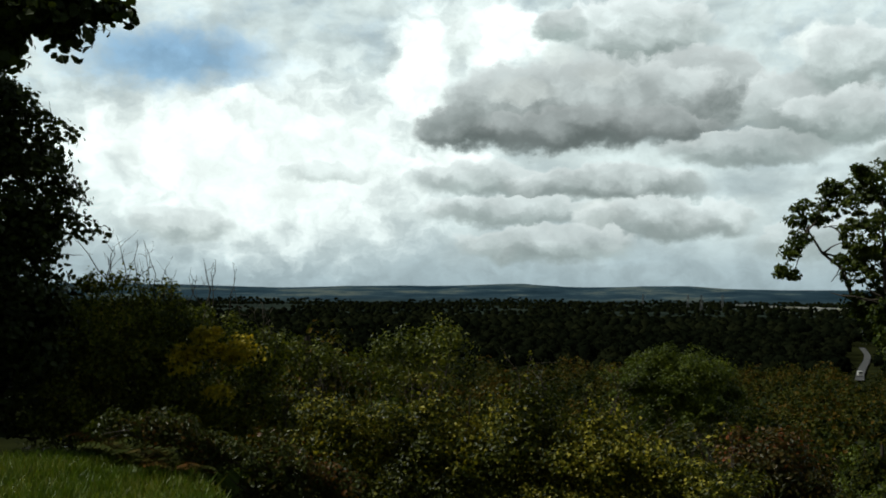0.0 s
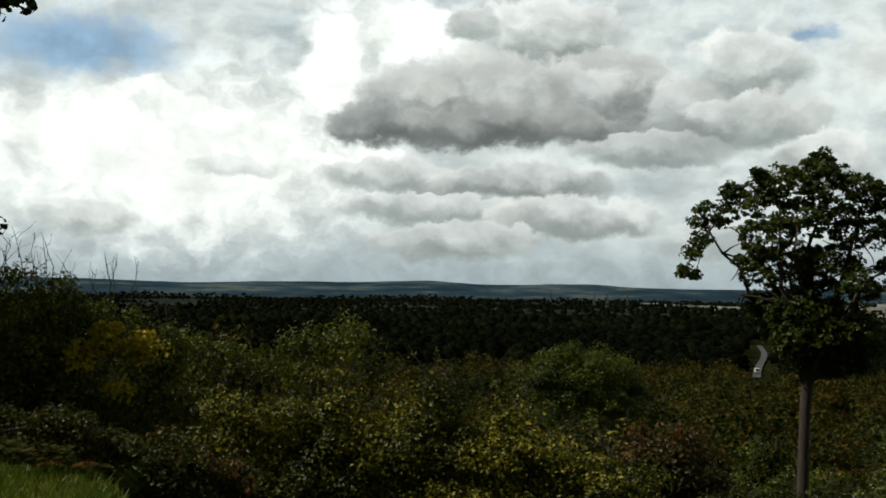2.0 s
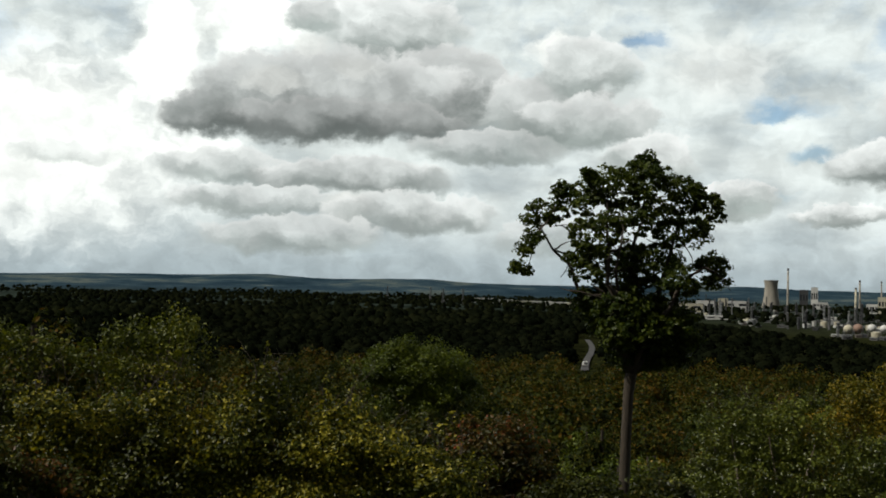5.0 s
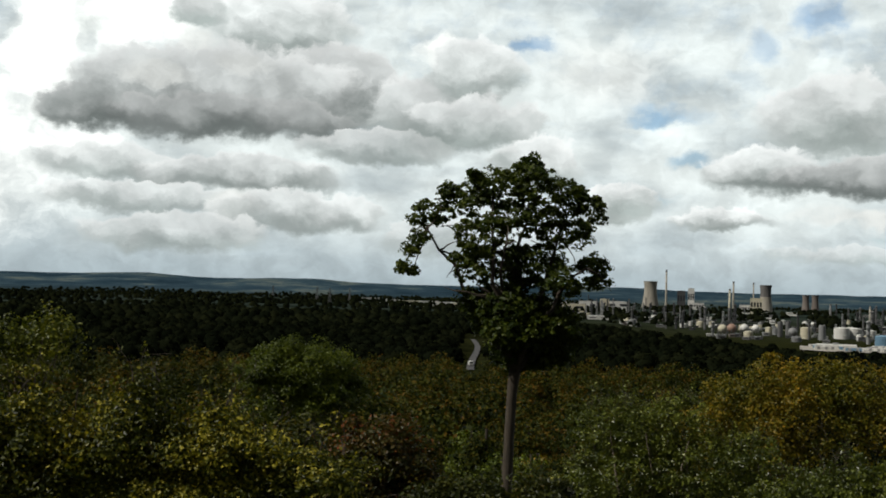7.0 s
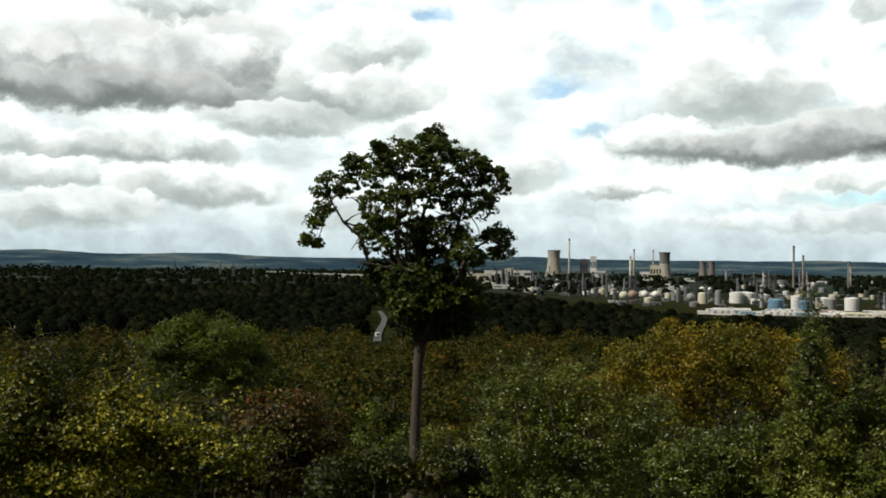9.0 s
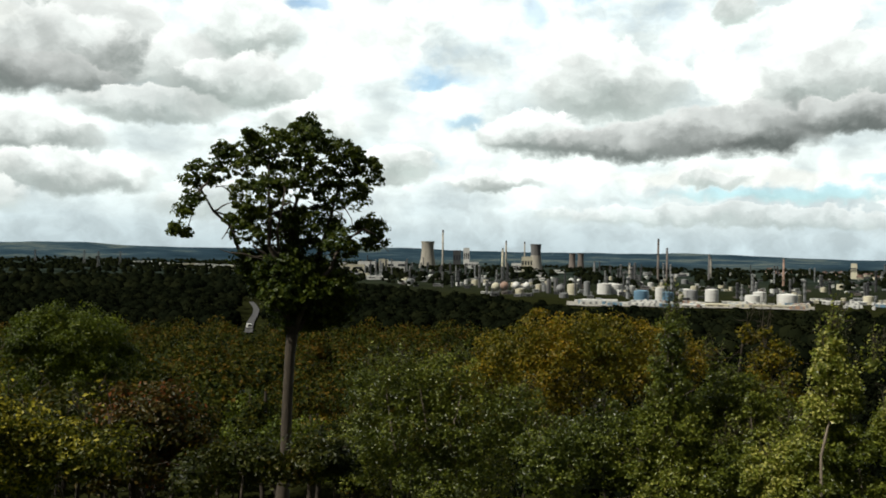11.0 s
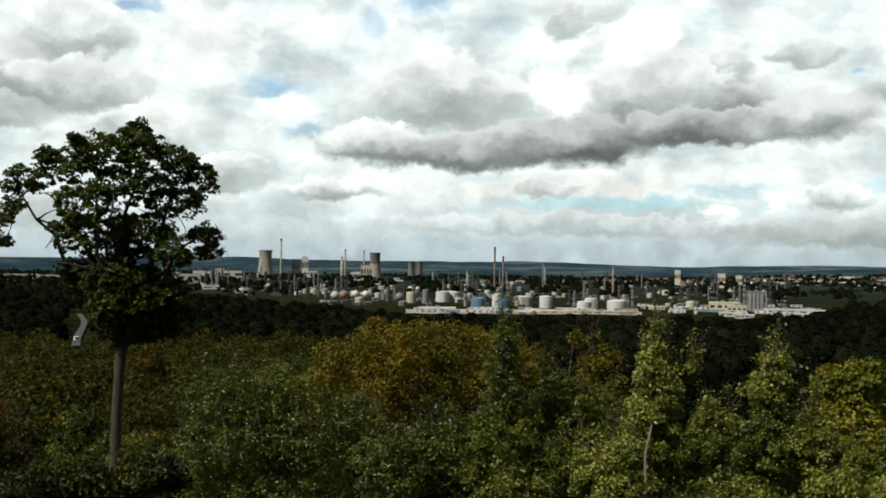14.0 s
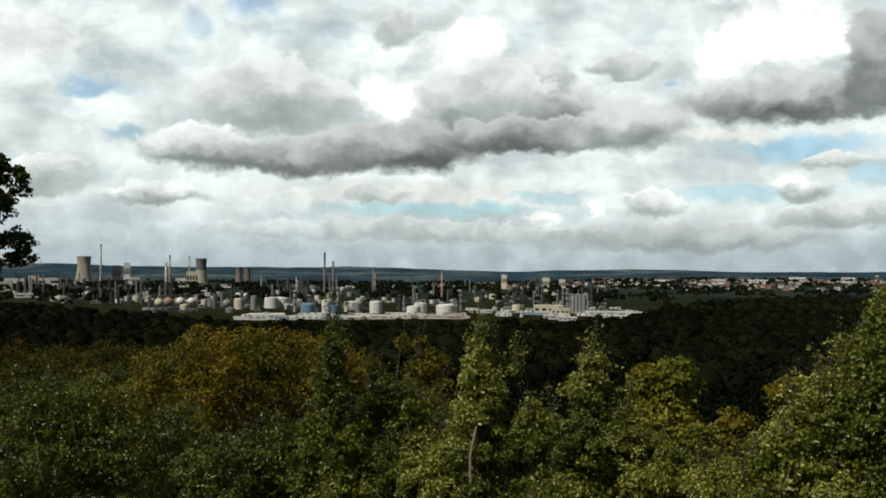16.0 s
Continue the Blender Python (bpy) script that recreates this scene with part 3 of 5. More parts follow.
    for az, el, w, h in C:
        low = el < 0.5
        p, out = boughs(rng, at(az, el, rng.normal() * 0.6), np.array([w, w * 0.9, h]) * m * 0.95, (1500 if low else 1000) * w * h + 160, 0.25, 0.35 if low else 0.14, 1.1, 1.0 if low else 0.66)
        items.append(leaves_np(p, 0.16, rng, 0.68, facing_out=out, stray=0.7))
    under("crown", mesh_np("crown", *join_np(items), M_OAK), tree)


lone_oak()


def bush(name, base, blobs, leaf, count, mat, label, category="shrub", seed=1, sigma=0.12, per=14, twigs=14, wood=None, narrow=0.6, fill=0.5, stems=4, sprigs=0, leafy=False, corners=4, trunks=(), bough=0.27, core=0.3, share=0.75, stray=0.6):
    """A shrub: stems, twigs and a crown of clumped leaves. blobs: (middle from the base, half widths)."""
    rng = np.random.default_rng(seed)
    wood = wood or M_TWIG
    thing = empty(name, Matrix.Translation(base), label, category)
    total = sum(b[1][0] * b[1][2] for b in blobs)
    cl = []
    sticks, crown = [], []
    for c, rad in blobs:
        c, rad = np.array(c), np.array(rad)
        k = max(4, int(count / per * rad[0] * rad[2] / total))
        d = rng.normal(size=(k, 3))
        d /= np.linalg.norm(d, axis=1, keepdims=True)
        cc = c + d * rad * rng.uniform(fill, 1.08, size=(k, 1))
        p, out = boughs(rng, c, rad, count * rad[0] * rad[2] / total, bough, core, 1.08, share)
        crown.append(leaves_np(p, leaf, rng, narrow, corners=corners, facing_out=out, stray=stray))
        for i in range(max(2, int(twigs * rad[0] * rad[2] / total))):
            e = cc[rng.integers(len(cc))] + rng.normal(size=3) * 0.05
            sticks.append(tube_np(limb(c - rad * [0, 0, 0.6], e, rng, 0.12, 6), np.linspace(0.012, 0.003, 6), 4))
    for i in range(stems):
        c = np.array(blobs[i % len(blobs)][0])
        l = limb((c[0] * 0.8 + rng.normal() * 0.1, c[1] * 0.8 + rng.normal() * 0.1, -0.6), c, rng, 0.05, 7)
        under("stem", mesh_np("stem", *tube_np(l, np.linspace(0.035, 0.012, 7), 6), wood, True), thing)
    for i in range(sprigs):
        c, rad = blobs[int(rng.integers(len(blobs)))]
        c, rad = np.array(c), np.array(rad)
        s0 = c + rad * [rng.uniform(-0.8, 0.8), 0, 0.6]
        e = s0 + rng.normal(size=3) * [0.12, 0.1, 0.0] + [0, 0, rng.uniform(0.12, 0.5) if leafy else rng.uniform(0.25, 0.8)]
        l = limb(s0, e, rng, 0.08, 6)
        sticks.append(tube_np(l, np.linspace(0.007, 0.002, 6), 4))
        for k in range(3):
            f = l[2 + k]
            sticks.append(tube_np(limb(f, f + rng.normal(size=3) * 0.09 + [0, 0, 0.12], rng, 0.1, 4), np.linspace(0.004, 0.0015, 4), 3))
        if leafy:
            cl.append(l[1:] + rng.normal(size=(5, 3)) * 0.03)
    for (p0, p1, width) in trunks:
        l = limb(p0, p1, rng, 0.01, 9, 0.006)
        under("trunk", mesh_np("trunk", *tube_np(l, np.linspace(width, width * 0.35, 9), 8), wood, True), thing)
    tagged(under("branchwork", mesh_np("branchwork", *join_np(sticks), M_TWIG), thing), kind="stuff")
    if cl:
        crown.append(leaves_np(scatter(rng, np.concatenate(cl), 3, 0.03), leaf, rng, narrow, corners=corners))
    under("crown", mesh_np("crown", *join_np(crown), mat), thing)
    return thing


def dirs(az, dist, pairs):
    """Blobs for a bush at that bearing: (bearing, elevation, half width, half height in degrees, nearer or farther in metres)."""
    base = spot(az, dist)
    m = dist * math.tan(radians(1))
    out = []
    for a, e, w, h, dd in pairs:
        out.append((tuple(spot(a, dist + dd, el=e) - base), (w * m, max(w, h) * m * 0.8, h * m)))
    return base, out


def stem_line(base, a0, e0, a1, e1, dist):
    return (np.array(spot(a0, dist, el=e0) - base), np.array(spot(a1, dist, el=e1) - base))


base, blobs = dirs(-23.1, 13.0, [(-24.9, 0.4, 2.8, 3.8, 0.0), (-24.8, -3.9, 2.8, 2.5, 0.0), (-22.9, 5.3, 3.5, 3.5, 0.0), (-21.8, 7.7, 2.2, 1.9, 0.0), (-20.9, 2.8, 2.2, 1.9, 0.0), (-22.9, 9.1, 1.9, 1.9, 0.0), (-22.5, 1.0, 3.5, 2.2, 0.0), (-25.0, 5.2, 2.8, 4.7, 0.0), (-22.9, -2.5, 3.5, 3.8, 0.0), (-22.6, -5.1, 2.5, 1.9, 0.0), (-24.6, 10.4, 1.9, 1.9, 0.0), (-21.6, -1.3, 1.9, 1.9, 0.0)])
bush("oak_tree", base, blobs, 0.086, 26000, M_OAK_SHADED, "dark oak with dense drooping branches beside the grass", "tree", seed=11, bough=0.3, sigma=0.12, per=24, fill=0.25, corners=6, twigs=60, wood=M_BARK, stems=2)
base, blobs = dirs(-21.0, 7.0, [(-26.0, 14.1, 1.9, 1.6, 0.0), (-22.8, 13.6, 2.2, 1.4, 0.0), (-20.6, 14.1, 1.9, 0.8, 0.0), (-18.3, 14.0, 1.4, 0.4, 0.0), (-19.7, 12.8, 0.8, 0.5, 0.0), (-22.5, 12.0, 1.3, 0.6, 0.0), (-17.3, 14.3, 0.6, 0.4, 0.0)])
bush("overhanging_branch", base, blobs, 0.077, 3600, M_OAK_SHADED, "oak branch hanging over the view with dark leaves", "branch", seed=12, bough=0.2, sigma=0.1, per=12, corners=6, narrow=0.75, twigs=26, wood=M_BARK, stems=1)
base, blobs = dirs(-14.4, 13.0, [(-19.6, -5.4, 2.2, 1.6, 0.0), (-16.8, -5.8, 2.5, 1.3, 0.0), (-13.9, -6.2, 2.8, 1.3, 0.0), (-10.6, -5.0, 2.2, 1.9, 0.0), (-9.4, -3.8, 1.6, 1.6, 0.0), (-10.9, -6.5, 2.8, 1.3, 0.0), (-19.0, -7.2, 2.5, 1.3, 0.0), (-15.9, -7.6, 2.8, 1.3, 0.0), (-12.7, -8.0, 2.8, 1.3, 0.0), (-9.7, -7.7, 2.5, 1.3, 0.0), (-20.7, -6.6, 1.9, 1.3, 0.0), (-6.9, -7.5, 2.2, 1.9, 0.0), (-18.6, -1.6, 1.6, 2.5, 0.0), (-16.9, -1.3, 1.9, 2.4, 0.0), (-15.1, -2.2, 1.9, 2.5, 0.0), (-13.6, -2.6, 1.6, 2.2, 0.0), (-16.2, -4.0, 2.8, 2.2, 0.0), (-18.2, -4.3, 2.2, 1.9, 0.0), (-12.5, -1.6, 0.6, 1.4, 0.0), (-11.2, -2.6, 0.9, 1.3, 0.0), (-13.9, -5.0, 1.9, 1.6, 0.0)])
bush("tall_shrub", base, blobs, 0.056, 39000, M_SHRUB, "tall tangled green shrub with bare twigs above", "shrub", seed=13, bough=0.24, sigma=0.15, per=34, stems=2, twigs=160, sprigs=80)
base, blobs = dirs(-12.1, 12.2, [(-12.6, -2.9, 1.2, 0.9, 0.0), (-10.9, -3.2, 0.9, 0.8, 0.0), (-11.5, -5.2, 0.8, 0.4, 0.0), (-13.5, -3.5, 0.5, 0.6, 0.0)])
bush("yellow_shrub", base, blobs, 0.066, 1900, M_YELLOW, "small shrub with yellowing leaves", "shrub", seed=14, bough=0.2, sigma=0.10, per=9, twigs=16, fill=0.2, stems=0)
base, blobs = dirs(-3.2, 18.0, [(-2.0, -3.2, 1.6, 1.4, 0.0), (-0.4, -2.9, 1.9, 1.4, 0.0), (0.5, -2.5, 0.9, 0.9, 0.0), (-1.3, -4.7, 2.5, 1.3, 0.0), (-4.5, -4.1, 1.9, 0.9, 0.0), (-6.6, -3.8, 1.6, 1.1, 0.0), (-8.2, -3.2, 1.3, 0.9, 0.0)])
bush("birch_sapling", base, blobs, 0.070, 7218, M_SHRUB, "slender birch sapling with a fine light crown", "tree", seed=15, bough=0.3, sigma=0.2, per=9, twigs=60, wood=M_BIRCHBARK, fill=0.1, trunks=[(*stem_line(base, -1.61, -5.66, -1.72, -3.81, 18.4), 0.022)])
base, blobs = dirs(3.3, 11.5, [(-5.7, -7.2, 2.5, 1.4, 0.0), (-2.6, -7.7, 2.8, 1.6, 0.0), (0.6, -8.3, 3.1, 1.9, 0.0), (3.7, -7.6, 2.5, 1.6, 0.0), (6.8, -8.5, 3.5, 1.9, 0.0), (4.6, -5.8, 1.3, 1.1, 0.0), (9.8, -8.5, 2.8, 1.6, 0.0), (11.3, -10.0, 3.8, 1.9, 0.0), (-2.5, -9.9, 4.1, 1.9, 0.0), (2.1, -10.2, 4.1, 1.7, 0.0), (14.3, -9.8, 2.8, 1.4, 0.0), (-6.9, -8.7, 2.2, 1.7, 0.0), (6.8, -10.4, 3.8, 1.4, 0.0), (8.3, -6.9, 1.3, 0.8, 0.0), (-0.7, -6.4, 1.3, 0.8, 0.0)])
bush("leafy_thicket", base, blobs, 0.054, 54000, M_BRAMBLE, "broad thicket of glossy green and yellow leaves", "shrub", seed=16, sigma=0.15, per=40, twigs=120, sprigs=60, leafy=True)
base, blobs = dirs(12.7, 50.0, [(12.6, -4.5, 3.1, 1.7, 0.0), (11.4, -4.4, 2.2, 1.4, 0.0), (14.0, -5.1, 2.2, 1.4, 0.0), (12.9, -6.0, 3.5, 1.6, 0.0)])
bush("round_shrub", base, blobs, 0.13, 42000, M_ROUND, "round dense hornbeam with a bright green top", "tree", seed=17, sigma=0.3, per=14, twigs=20, bough=0.5, share=0.9)
base, blobs = dirs(38.8, 26.0, [(37.8, -4.6, 2.0, 1.6, 0.0), (40.0, -4.3, 2.4, 1.4, 0.0), (42.2, -4.5, 2.2, 1.5, 0.0), (39.1, -6.3, 3.8, 2.0, 0.0), (36.2, -5.7, 1.9, 1.6, 0.0), (34.4, -7.6, 2.5, 1.9, 0.0), (43.1, -6.5, 2.5, 1.9, 0.0), (37.5, -8.2, 3.8, 1.9, 0.0), (44.6, -4.7, 1.8, 1.3, 1.5), (46.3, -5.6, 1.4, 1.3, 1.5), (35.4, -5.0, 1.0, 0.9, 0.5)])
bush("rusty_tree", base, blobs, 0.08, 38000, M_ORANGE, "young tree with rusty orange leaves", "tree", seed=18, bough=0.26, share=1.1, stray=0.8, sigma=0.22, per=36, twigs=80)
base, blobs = dirs(32.3, 22.0, [(29.4, -7.0, 1.9, 1.7, 0.0), (31.5, -7.3, 1.9, 1.9, 0.0), (33.4, -7.0, 1.9, 1.7, 0.0), (30.6, -9.5, 3.1, 2.2, 0.0), (34.4, -9.4, 3.1, 2.2, 0.0), (28.8, -10.6, 2.2, 2.2, 0.0), (33.2, -12.2, 4.1, 1.9, 0.0), (36.9, -8.8, 1.9, 1.9, 0.0)])
bush("birch_tree", base, blobs, 0.066, 42000, M_BIRCH, "young birch thicket with pale stems and small leaves", "tree", seed=19, bough=0.2, share=1.0, stray=0.9, sigma=0.2, per=42, sprigs=110, leafy=True, twigs=80, wood=M_BIRCHBARK, trunks=[(*stem_line(base, 30.19, -10.66, 29.62, -7.31, 21.4), 0.028), (*stem_line(base, 31.89, -9.45, 31.48, -7.31, 21.4), 0.019), (*stem_line(base, 33.21, -10.36, 33.74, -7.61, 21.4), 0.028)])
base, blobs = dirs(44.2, 17.0, [(45.0, -3.5, 0.5, 0.8, 0.0), (44.9, -4.9, 0.9, 1.1, 0.0), (44.9, -6.8, 1.4, 1.5, 0.0), (45.0, -8.9, 2.2, 1.9, 0.0), (41.9, -9.9, 2.5, 2.2, 0.0), (39.4, -10.9, 2.8, 2.2, 0.0), (45.0, -11.6, 3.5, 1.9, 0.0), (47.8, -10.9, 1.9, 1.6, 0.0)])
bush("birch_tree", base, blobs, 0.056, 46000, M_BIRCH, "young birch with small pale green leaves", "tree", seed=20, bough=0.15, share=1.0, stray=1.0, sigma=0.15, per=42, sprigs=80, leafy=True, twigs=90, wood=M_BIRCHBARK, trunks=[(*stem_line(base, 44.80, -12.21, 44.82, -4.00, 16.9), 0.028)])
base, blobs = dirs(53.3, 15.0, [(53.0, -4.1, 0.6, 0.8, 0.0), (52.9, -5.3, 1.0, 1.1, 0.0), (53.6, -6.4, 0.9, 0.8, 0.0), (52.8, -7.6, 1.6, 1.4, 0.0), (52.8, -9.7, 2.5, 1.7, 0.0), (52.8, -11.7, 3.5, 1.4, 0.0), (50.3, -11.0, 1.9, 1.6, 0.0), (56.2, -8.6, 1.6, 1.6, 0.0), (55.0, -5.2, 0.3, 0.3, 0.0)])
bush("birch_tree", base, blobs, 0.052, 46000, M_BIRCH, "slender birch with rustling green leaves", "tree", seed=21, bough=0.14, share=1.0, stray=1.0, sigma=0.13, per=42, sprigs=80, leafy=True, twigs=90, wood=M_BIRCHBARK, trunks=[(*stem_line(base, 52.88, -12.88, 52.79, -5.27, 14.9), 0.014)])
base, blobs = dirs(59.6, 15.0, [(59.0, -4.9, 0.8, 0.8, 0.0), (58.9, -6.4, 1.3, 1.2, 0.0), (59.2, -8.8, 2.5, 1.7, 0.0), (62.1, -10.5, 2.5, 1.6, 0.0), (57.8, -11.3, 2.8, 1.4, 0.0), (60.8, -8.5, 1.1, 1.3, 0.0)])
bush("birch_tree", base, blobs, 0.052, 44000, M_BIRCH, "dense young birch with green leaves", "tree", seed=22, bough=0.14, share=1.0, stray=1.0, sigma=0.13, per=42, sprigs=80, leafy=True, twigs=90, wood=M_BIRCHBARK, trunks=[(*stem_line(base, 58.82, -12.70, 59.00, -5.47, 14.9), 0.014)])
base, blobs = dirs(63.4, 24.0, [(63.6, -6.0, 1.4, 1.4, 0.0), (62.4, -6.3, 1.6, 1.6, 0.0), (63.3, -8.4, 2.2, 1.9, 0.0), (64.4, -9.5, 2.2, 1.9, 0.0)])
bush("birch_tree", base, blobs, 0.105, 16875, M_SHRUB, "birch with a yellow green rounded top", "tree", seed=23, bough=0.26, share=1.0, stray=0.8, sigma=0.22, per=36, twigs=60, wood=M_BIRCHBARK)
base, blobs = dirs(66.0, 24.0, [(66.5, -8.0, 1.3, 0.9, 0.0), (69.1, -6.1, 1.1, 0.9, 0.0), (66.8, -9.4, 1.9, 1.6, 0.0), (61.7, -5.4, 0.6, 0.6, 0.0)])
bush("rusty_shrub", base, blobs, 0.105, 5625, M_ORANGE, "low rusty shrub among the birches", "shrub", seed=24, bough=0.26, sigma=0.22, per=36, twigs=30)
base, blobs = dirs(71.5, 13.0, [(74.1, -3.9, 1.9, 2.5, 0.0), (72.4, -5.1, 2.2, 1.9, 0.0), (71.1, -6.9, 2.5, 1.9, 0.0), (69.7, -9.0, 2.8, 1.9, 0.0), (73.2, -7.9, 2.8, 2.5, 0.0), (67.7, -10.8, 2.8, 1.6, 0.0), (71.9, -10.5, 3.5, 1.9, 0.0), (75.6, -3.3, 2.5, 3.5, 0.0), (65.3, -11.0, 1.9, 1.3, 0.0), (76.4, -7.4, 3.8, 4.7, 0.0), (69.4, -7.3, 0.9, 0.9, 0.0)])
bush("birch_tree", base, blobs, 0.053, 68000, M_BIRCH, "large birch with a dense green leafy crown", "tree", seed=25, bough=0.15, share=1.0, stray=1.0, sigma=0.2, per=42, sprigs=120, leafy=True, twigs=120, wood=M_BIRCHBARK, trunks=[(*stem_line(base, 73.91, -11.77, 73.84, -8.44, 12.4), 0.028), (*stem_line(base, 77.62, -11.42, 76.15, -3.24, 13.9), 0.033)])
base, blobs = dirs(16.6, 16.0, [(15.5, -9.0, 1.9, 1.9, 0.0), (18.0, -8.9, 2.2, 1.9, 0.0), (16.5, -10.8, 2.8, 1.6, 0.0), (13.7, -10.5, 2.2, 1.6, 0.0), (19.3, -10.7, 1.9, 1.3, 0.0)])
bush("rusty_shrub", base, blobs, 0.076, 13125, M_BROWN, "reddish brown shrub below the oak", "shrub", seed=26, bough=0.3, sigma=0.22, per=36, twigs=60)
base, blobs = dirs(19.7, 14.0, [(19.9, -11.3, 2.2, 1.3, 0.0), (22.1, -10.9, 1.9, 1.3, 0.0), (25.5, -11.1, 1.9, 1.6, 0.0), (12.4, -8.4, 1.9, 1.6, 0.0), (10.9, -10.5, 2.8, 1.6, 0.0), (27.1, -10.7, 1.3, 1.3, 0.0)])
bush("bramble_shrub", base, blobs, 0.070, 15000, M_DULL, "bramble thicket of dull brown green leaves", "shrub", seed=27, bough=0.28, sigma=0.22, per=36, twigs=60)
base, blobs = dirs(-10.5, 10.0, [(-9.3, -8.7, 1.9, 1.3, 0.0), (-7.5, -9.9, 1.9, 1.4, 0.0), (-11.5, -8.2, 1.6, 0.9, 0.0), (-5.6, -10.5, 1.6, 1.3, 0.0), (-13.9, -7.4, 1.6, 0.9, 0.0), (-16.2, -6.9, 1.9, 0.8, 0.0), (-9.6, -10.1, 1.3, 0.9, 0.0)])
bush("low_growth", base, blobs, 0.05, 9000, M_FERN, "low bramble and fern growth along the grass edge", "undergrowth", seed=28, bough=0.18, sigma=0.13, per=20, twigs=60, stems=0)
base, blobs = dirs(49.8, 19.0, [(50.2, -5.2, 1.0, 1.1, 0.0), (48.7, -3.9, 0.5, 0.6, 0.0), (51.0, -6.8, 1.1, 1.1, 0.0), (49.4, -6.3, 0.8, 0.9, 0.0), (49.8, -3.9, 0.4, 0.5, 0.0)])
bush("rusty_shrub", base, blobs, 0.07, 2600, M_ORANGE, "thin rusty sapling with bare branches", "shrub", seed=29, bough=0.2, sigma=0.13, per=14, twigs=50, stems=2, fill=0.15, sprigs=14)

base, blobs = dirs(48.8, 18.0, [(48.2, -7.4, 1.8, 1.5, 0.0), (50.1, -8.2, 1.7, 1.4, 0.3), (46.9, -9.0, 1.8, 1.8, 0.0), (49.4, -10.4, 2.6, 1.9, -0.3), (51.4, -9.6, 1.5, 1.6, 0.0), (47.4, -6.2, 0.8, 0.9, 0.2)])
bush("birch_tree", base, blobs, 0.058, 32000, M_BIRCH, "low young birch filling the gap between taller ones", "tree", seed=30, bough=0.16, share=1.0, stray=1.0, twigs=70, sprigs=70, leafy=True, wood=M_BIRCHBARK, trunks=[(*stem_line(base, 49.3, -12.2, 49.1, -8.2, 17.4), 0.022)])


# ---- grass and bracken on the hilltop ----
def build_grass():
    rng = np.random.default_rng(3)
    n = 85000
    deg = rng.uniform(-40, -8, n)
    edge = np.interp(deg, (-24, -19, -14, -10), (13.0, 12.4, 10.4, 8.4)) + rng.normal(size=n) * 0.25
    r = np.sqrt(rng.uniform(5.0 ** 2, 13.0 ** 2, n))
    deg, r = deg[r < edge], r[r < edge]
    n = len(r)
    az = np.radians(deg)
    x, y = r * np.sin(az), r * np.cos(az)
    z = np.array([land(a, b) for a, b in zip(x, y)])
    p = np.stack([x, y, z - 0.02], axis=1)
    tuft = np.array([noise.noise(Vector((a * 0.9, b * 0.9, 1))) for a, b in zip(x, y)])
    h = rng.uniform(0.04, 0.12, n) * (1.1 + 0.8 * tuft)
    tip = rng.normal(size=(n, 3)) * [0.05, 0.05, 0] + np.stack([0 * h, 0 * h, h], axis=1)
    side = rng.normal(size=(n, 3)) * [1, 1, 0]
    side /= np.linalg.norm(side, axis=1, keepdims=True)
    w = rng.uniform(0.004, 0.009, (n, 1))
    v = np.stack([p - side * w, p + side * w, p + tip * 0.6 + side * w * 0.8, p + tip], axis=1).reshape(-1, 3)
    tagged(new("grass", mesh_np("grass", v, np.arange(4 * n).reshape(n, 4), M_GRASS)), "short green grass on the sunlit hilltop", "grass", kind="stuff")


build_grass()


def bracken(seed, mat, label):
    rng = np.random.default_rng(seed)
    thing = empty("bracken", Matrix.Translation((0, 0, 0)), label, "fern", "bracken along the grass edge")
    for f in range(7):
        a = f * 0.9 + rng.uniform(0, 0.5)
        length = rng.uniform(0.6, 1.0)
        t = np.linspace(0, 1, 12)
        reach_ = length * 0.75 * t
        rise = length * (1.15 * t - 0.75 * t * t)
        mid = np.stack([reach_ * math.cos(a), reach_ * math.sin(a), rise], axis=1)
        tv, tq = tube_np(mid, np.linspace(0.006, 0.002, 12), 3)
        fv, fq = list(tv), [tuple(f_) for f_ in tq]
        sd = np.array([-math.sin(a), math.cos(a), 0])
        fw = np.array([math.cos(a), math.sin(a), 0])
        for i in range(2, 12):
            for sgn in (-1, 1):
                ln = 0.24 * length * math.sin(math.pi * (0.18 + 0.8 * (1 - t[i]) ** 0.8) * 0.6) + 0.03
                tipv = mid[i] + sd * sgn * ln + fw * ln * 0.35 - np.array([0, 0, ln * 0.25])
                mm = (mid[i] + tipv) / 2
                k = len(fv)
                fv += [mm + fw * 0.028, tipv, mm - fw * 0.028]
                fq.append((i * 3 + (0 if sgn < 0 else 1), k, k + 1, k + 2))
        under("frond", mesh_np("frond", fv, fq, mat), thing)
    return thing


ferns = [bracken(i, M_FERN, ("green bracken beside the grass", "bracken turning rusty brown at the tips", "pale green arching bracken fronds")[i]) for i in range(3)]
frng = random.Random(12)
for i in range(64):
    fa = frng.uniform(-25, -2)
    m = Matrix.LocRotScale(spot(fa, float(np.interp(fa, (-24, -19, -14, -10, -4), (12.6, 11.9, 10.0, 8.8, 9.2))) + frng.uniform(0.1, 1.6)) - Vector((0, 0, 0.05)), Euler((0, 0, frng.uniform(0, 6))), [frng.uniform(0.42, 0.8)] * 3)
    if i < 3:
        ferns[i].matrix_basis = m
    else:
        copy_thing(ferns[i % 3], Matrix.Identity(4)).matrix_basis = m



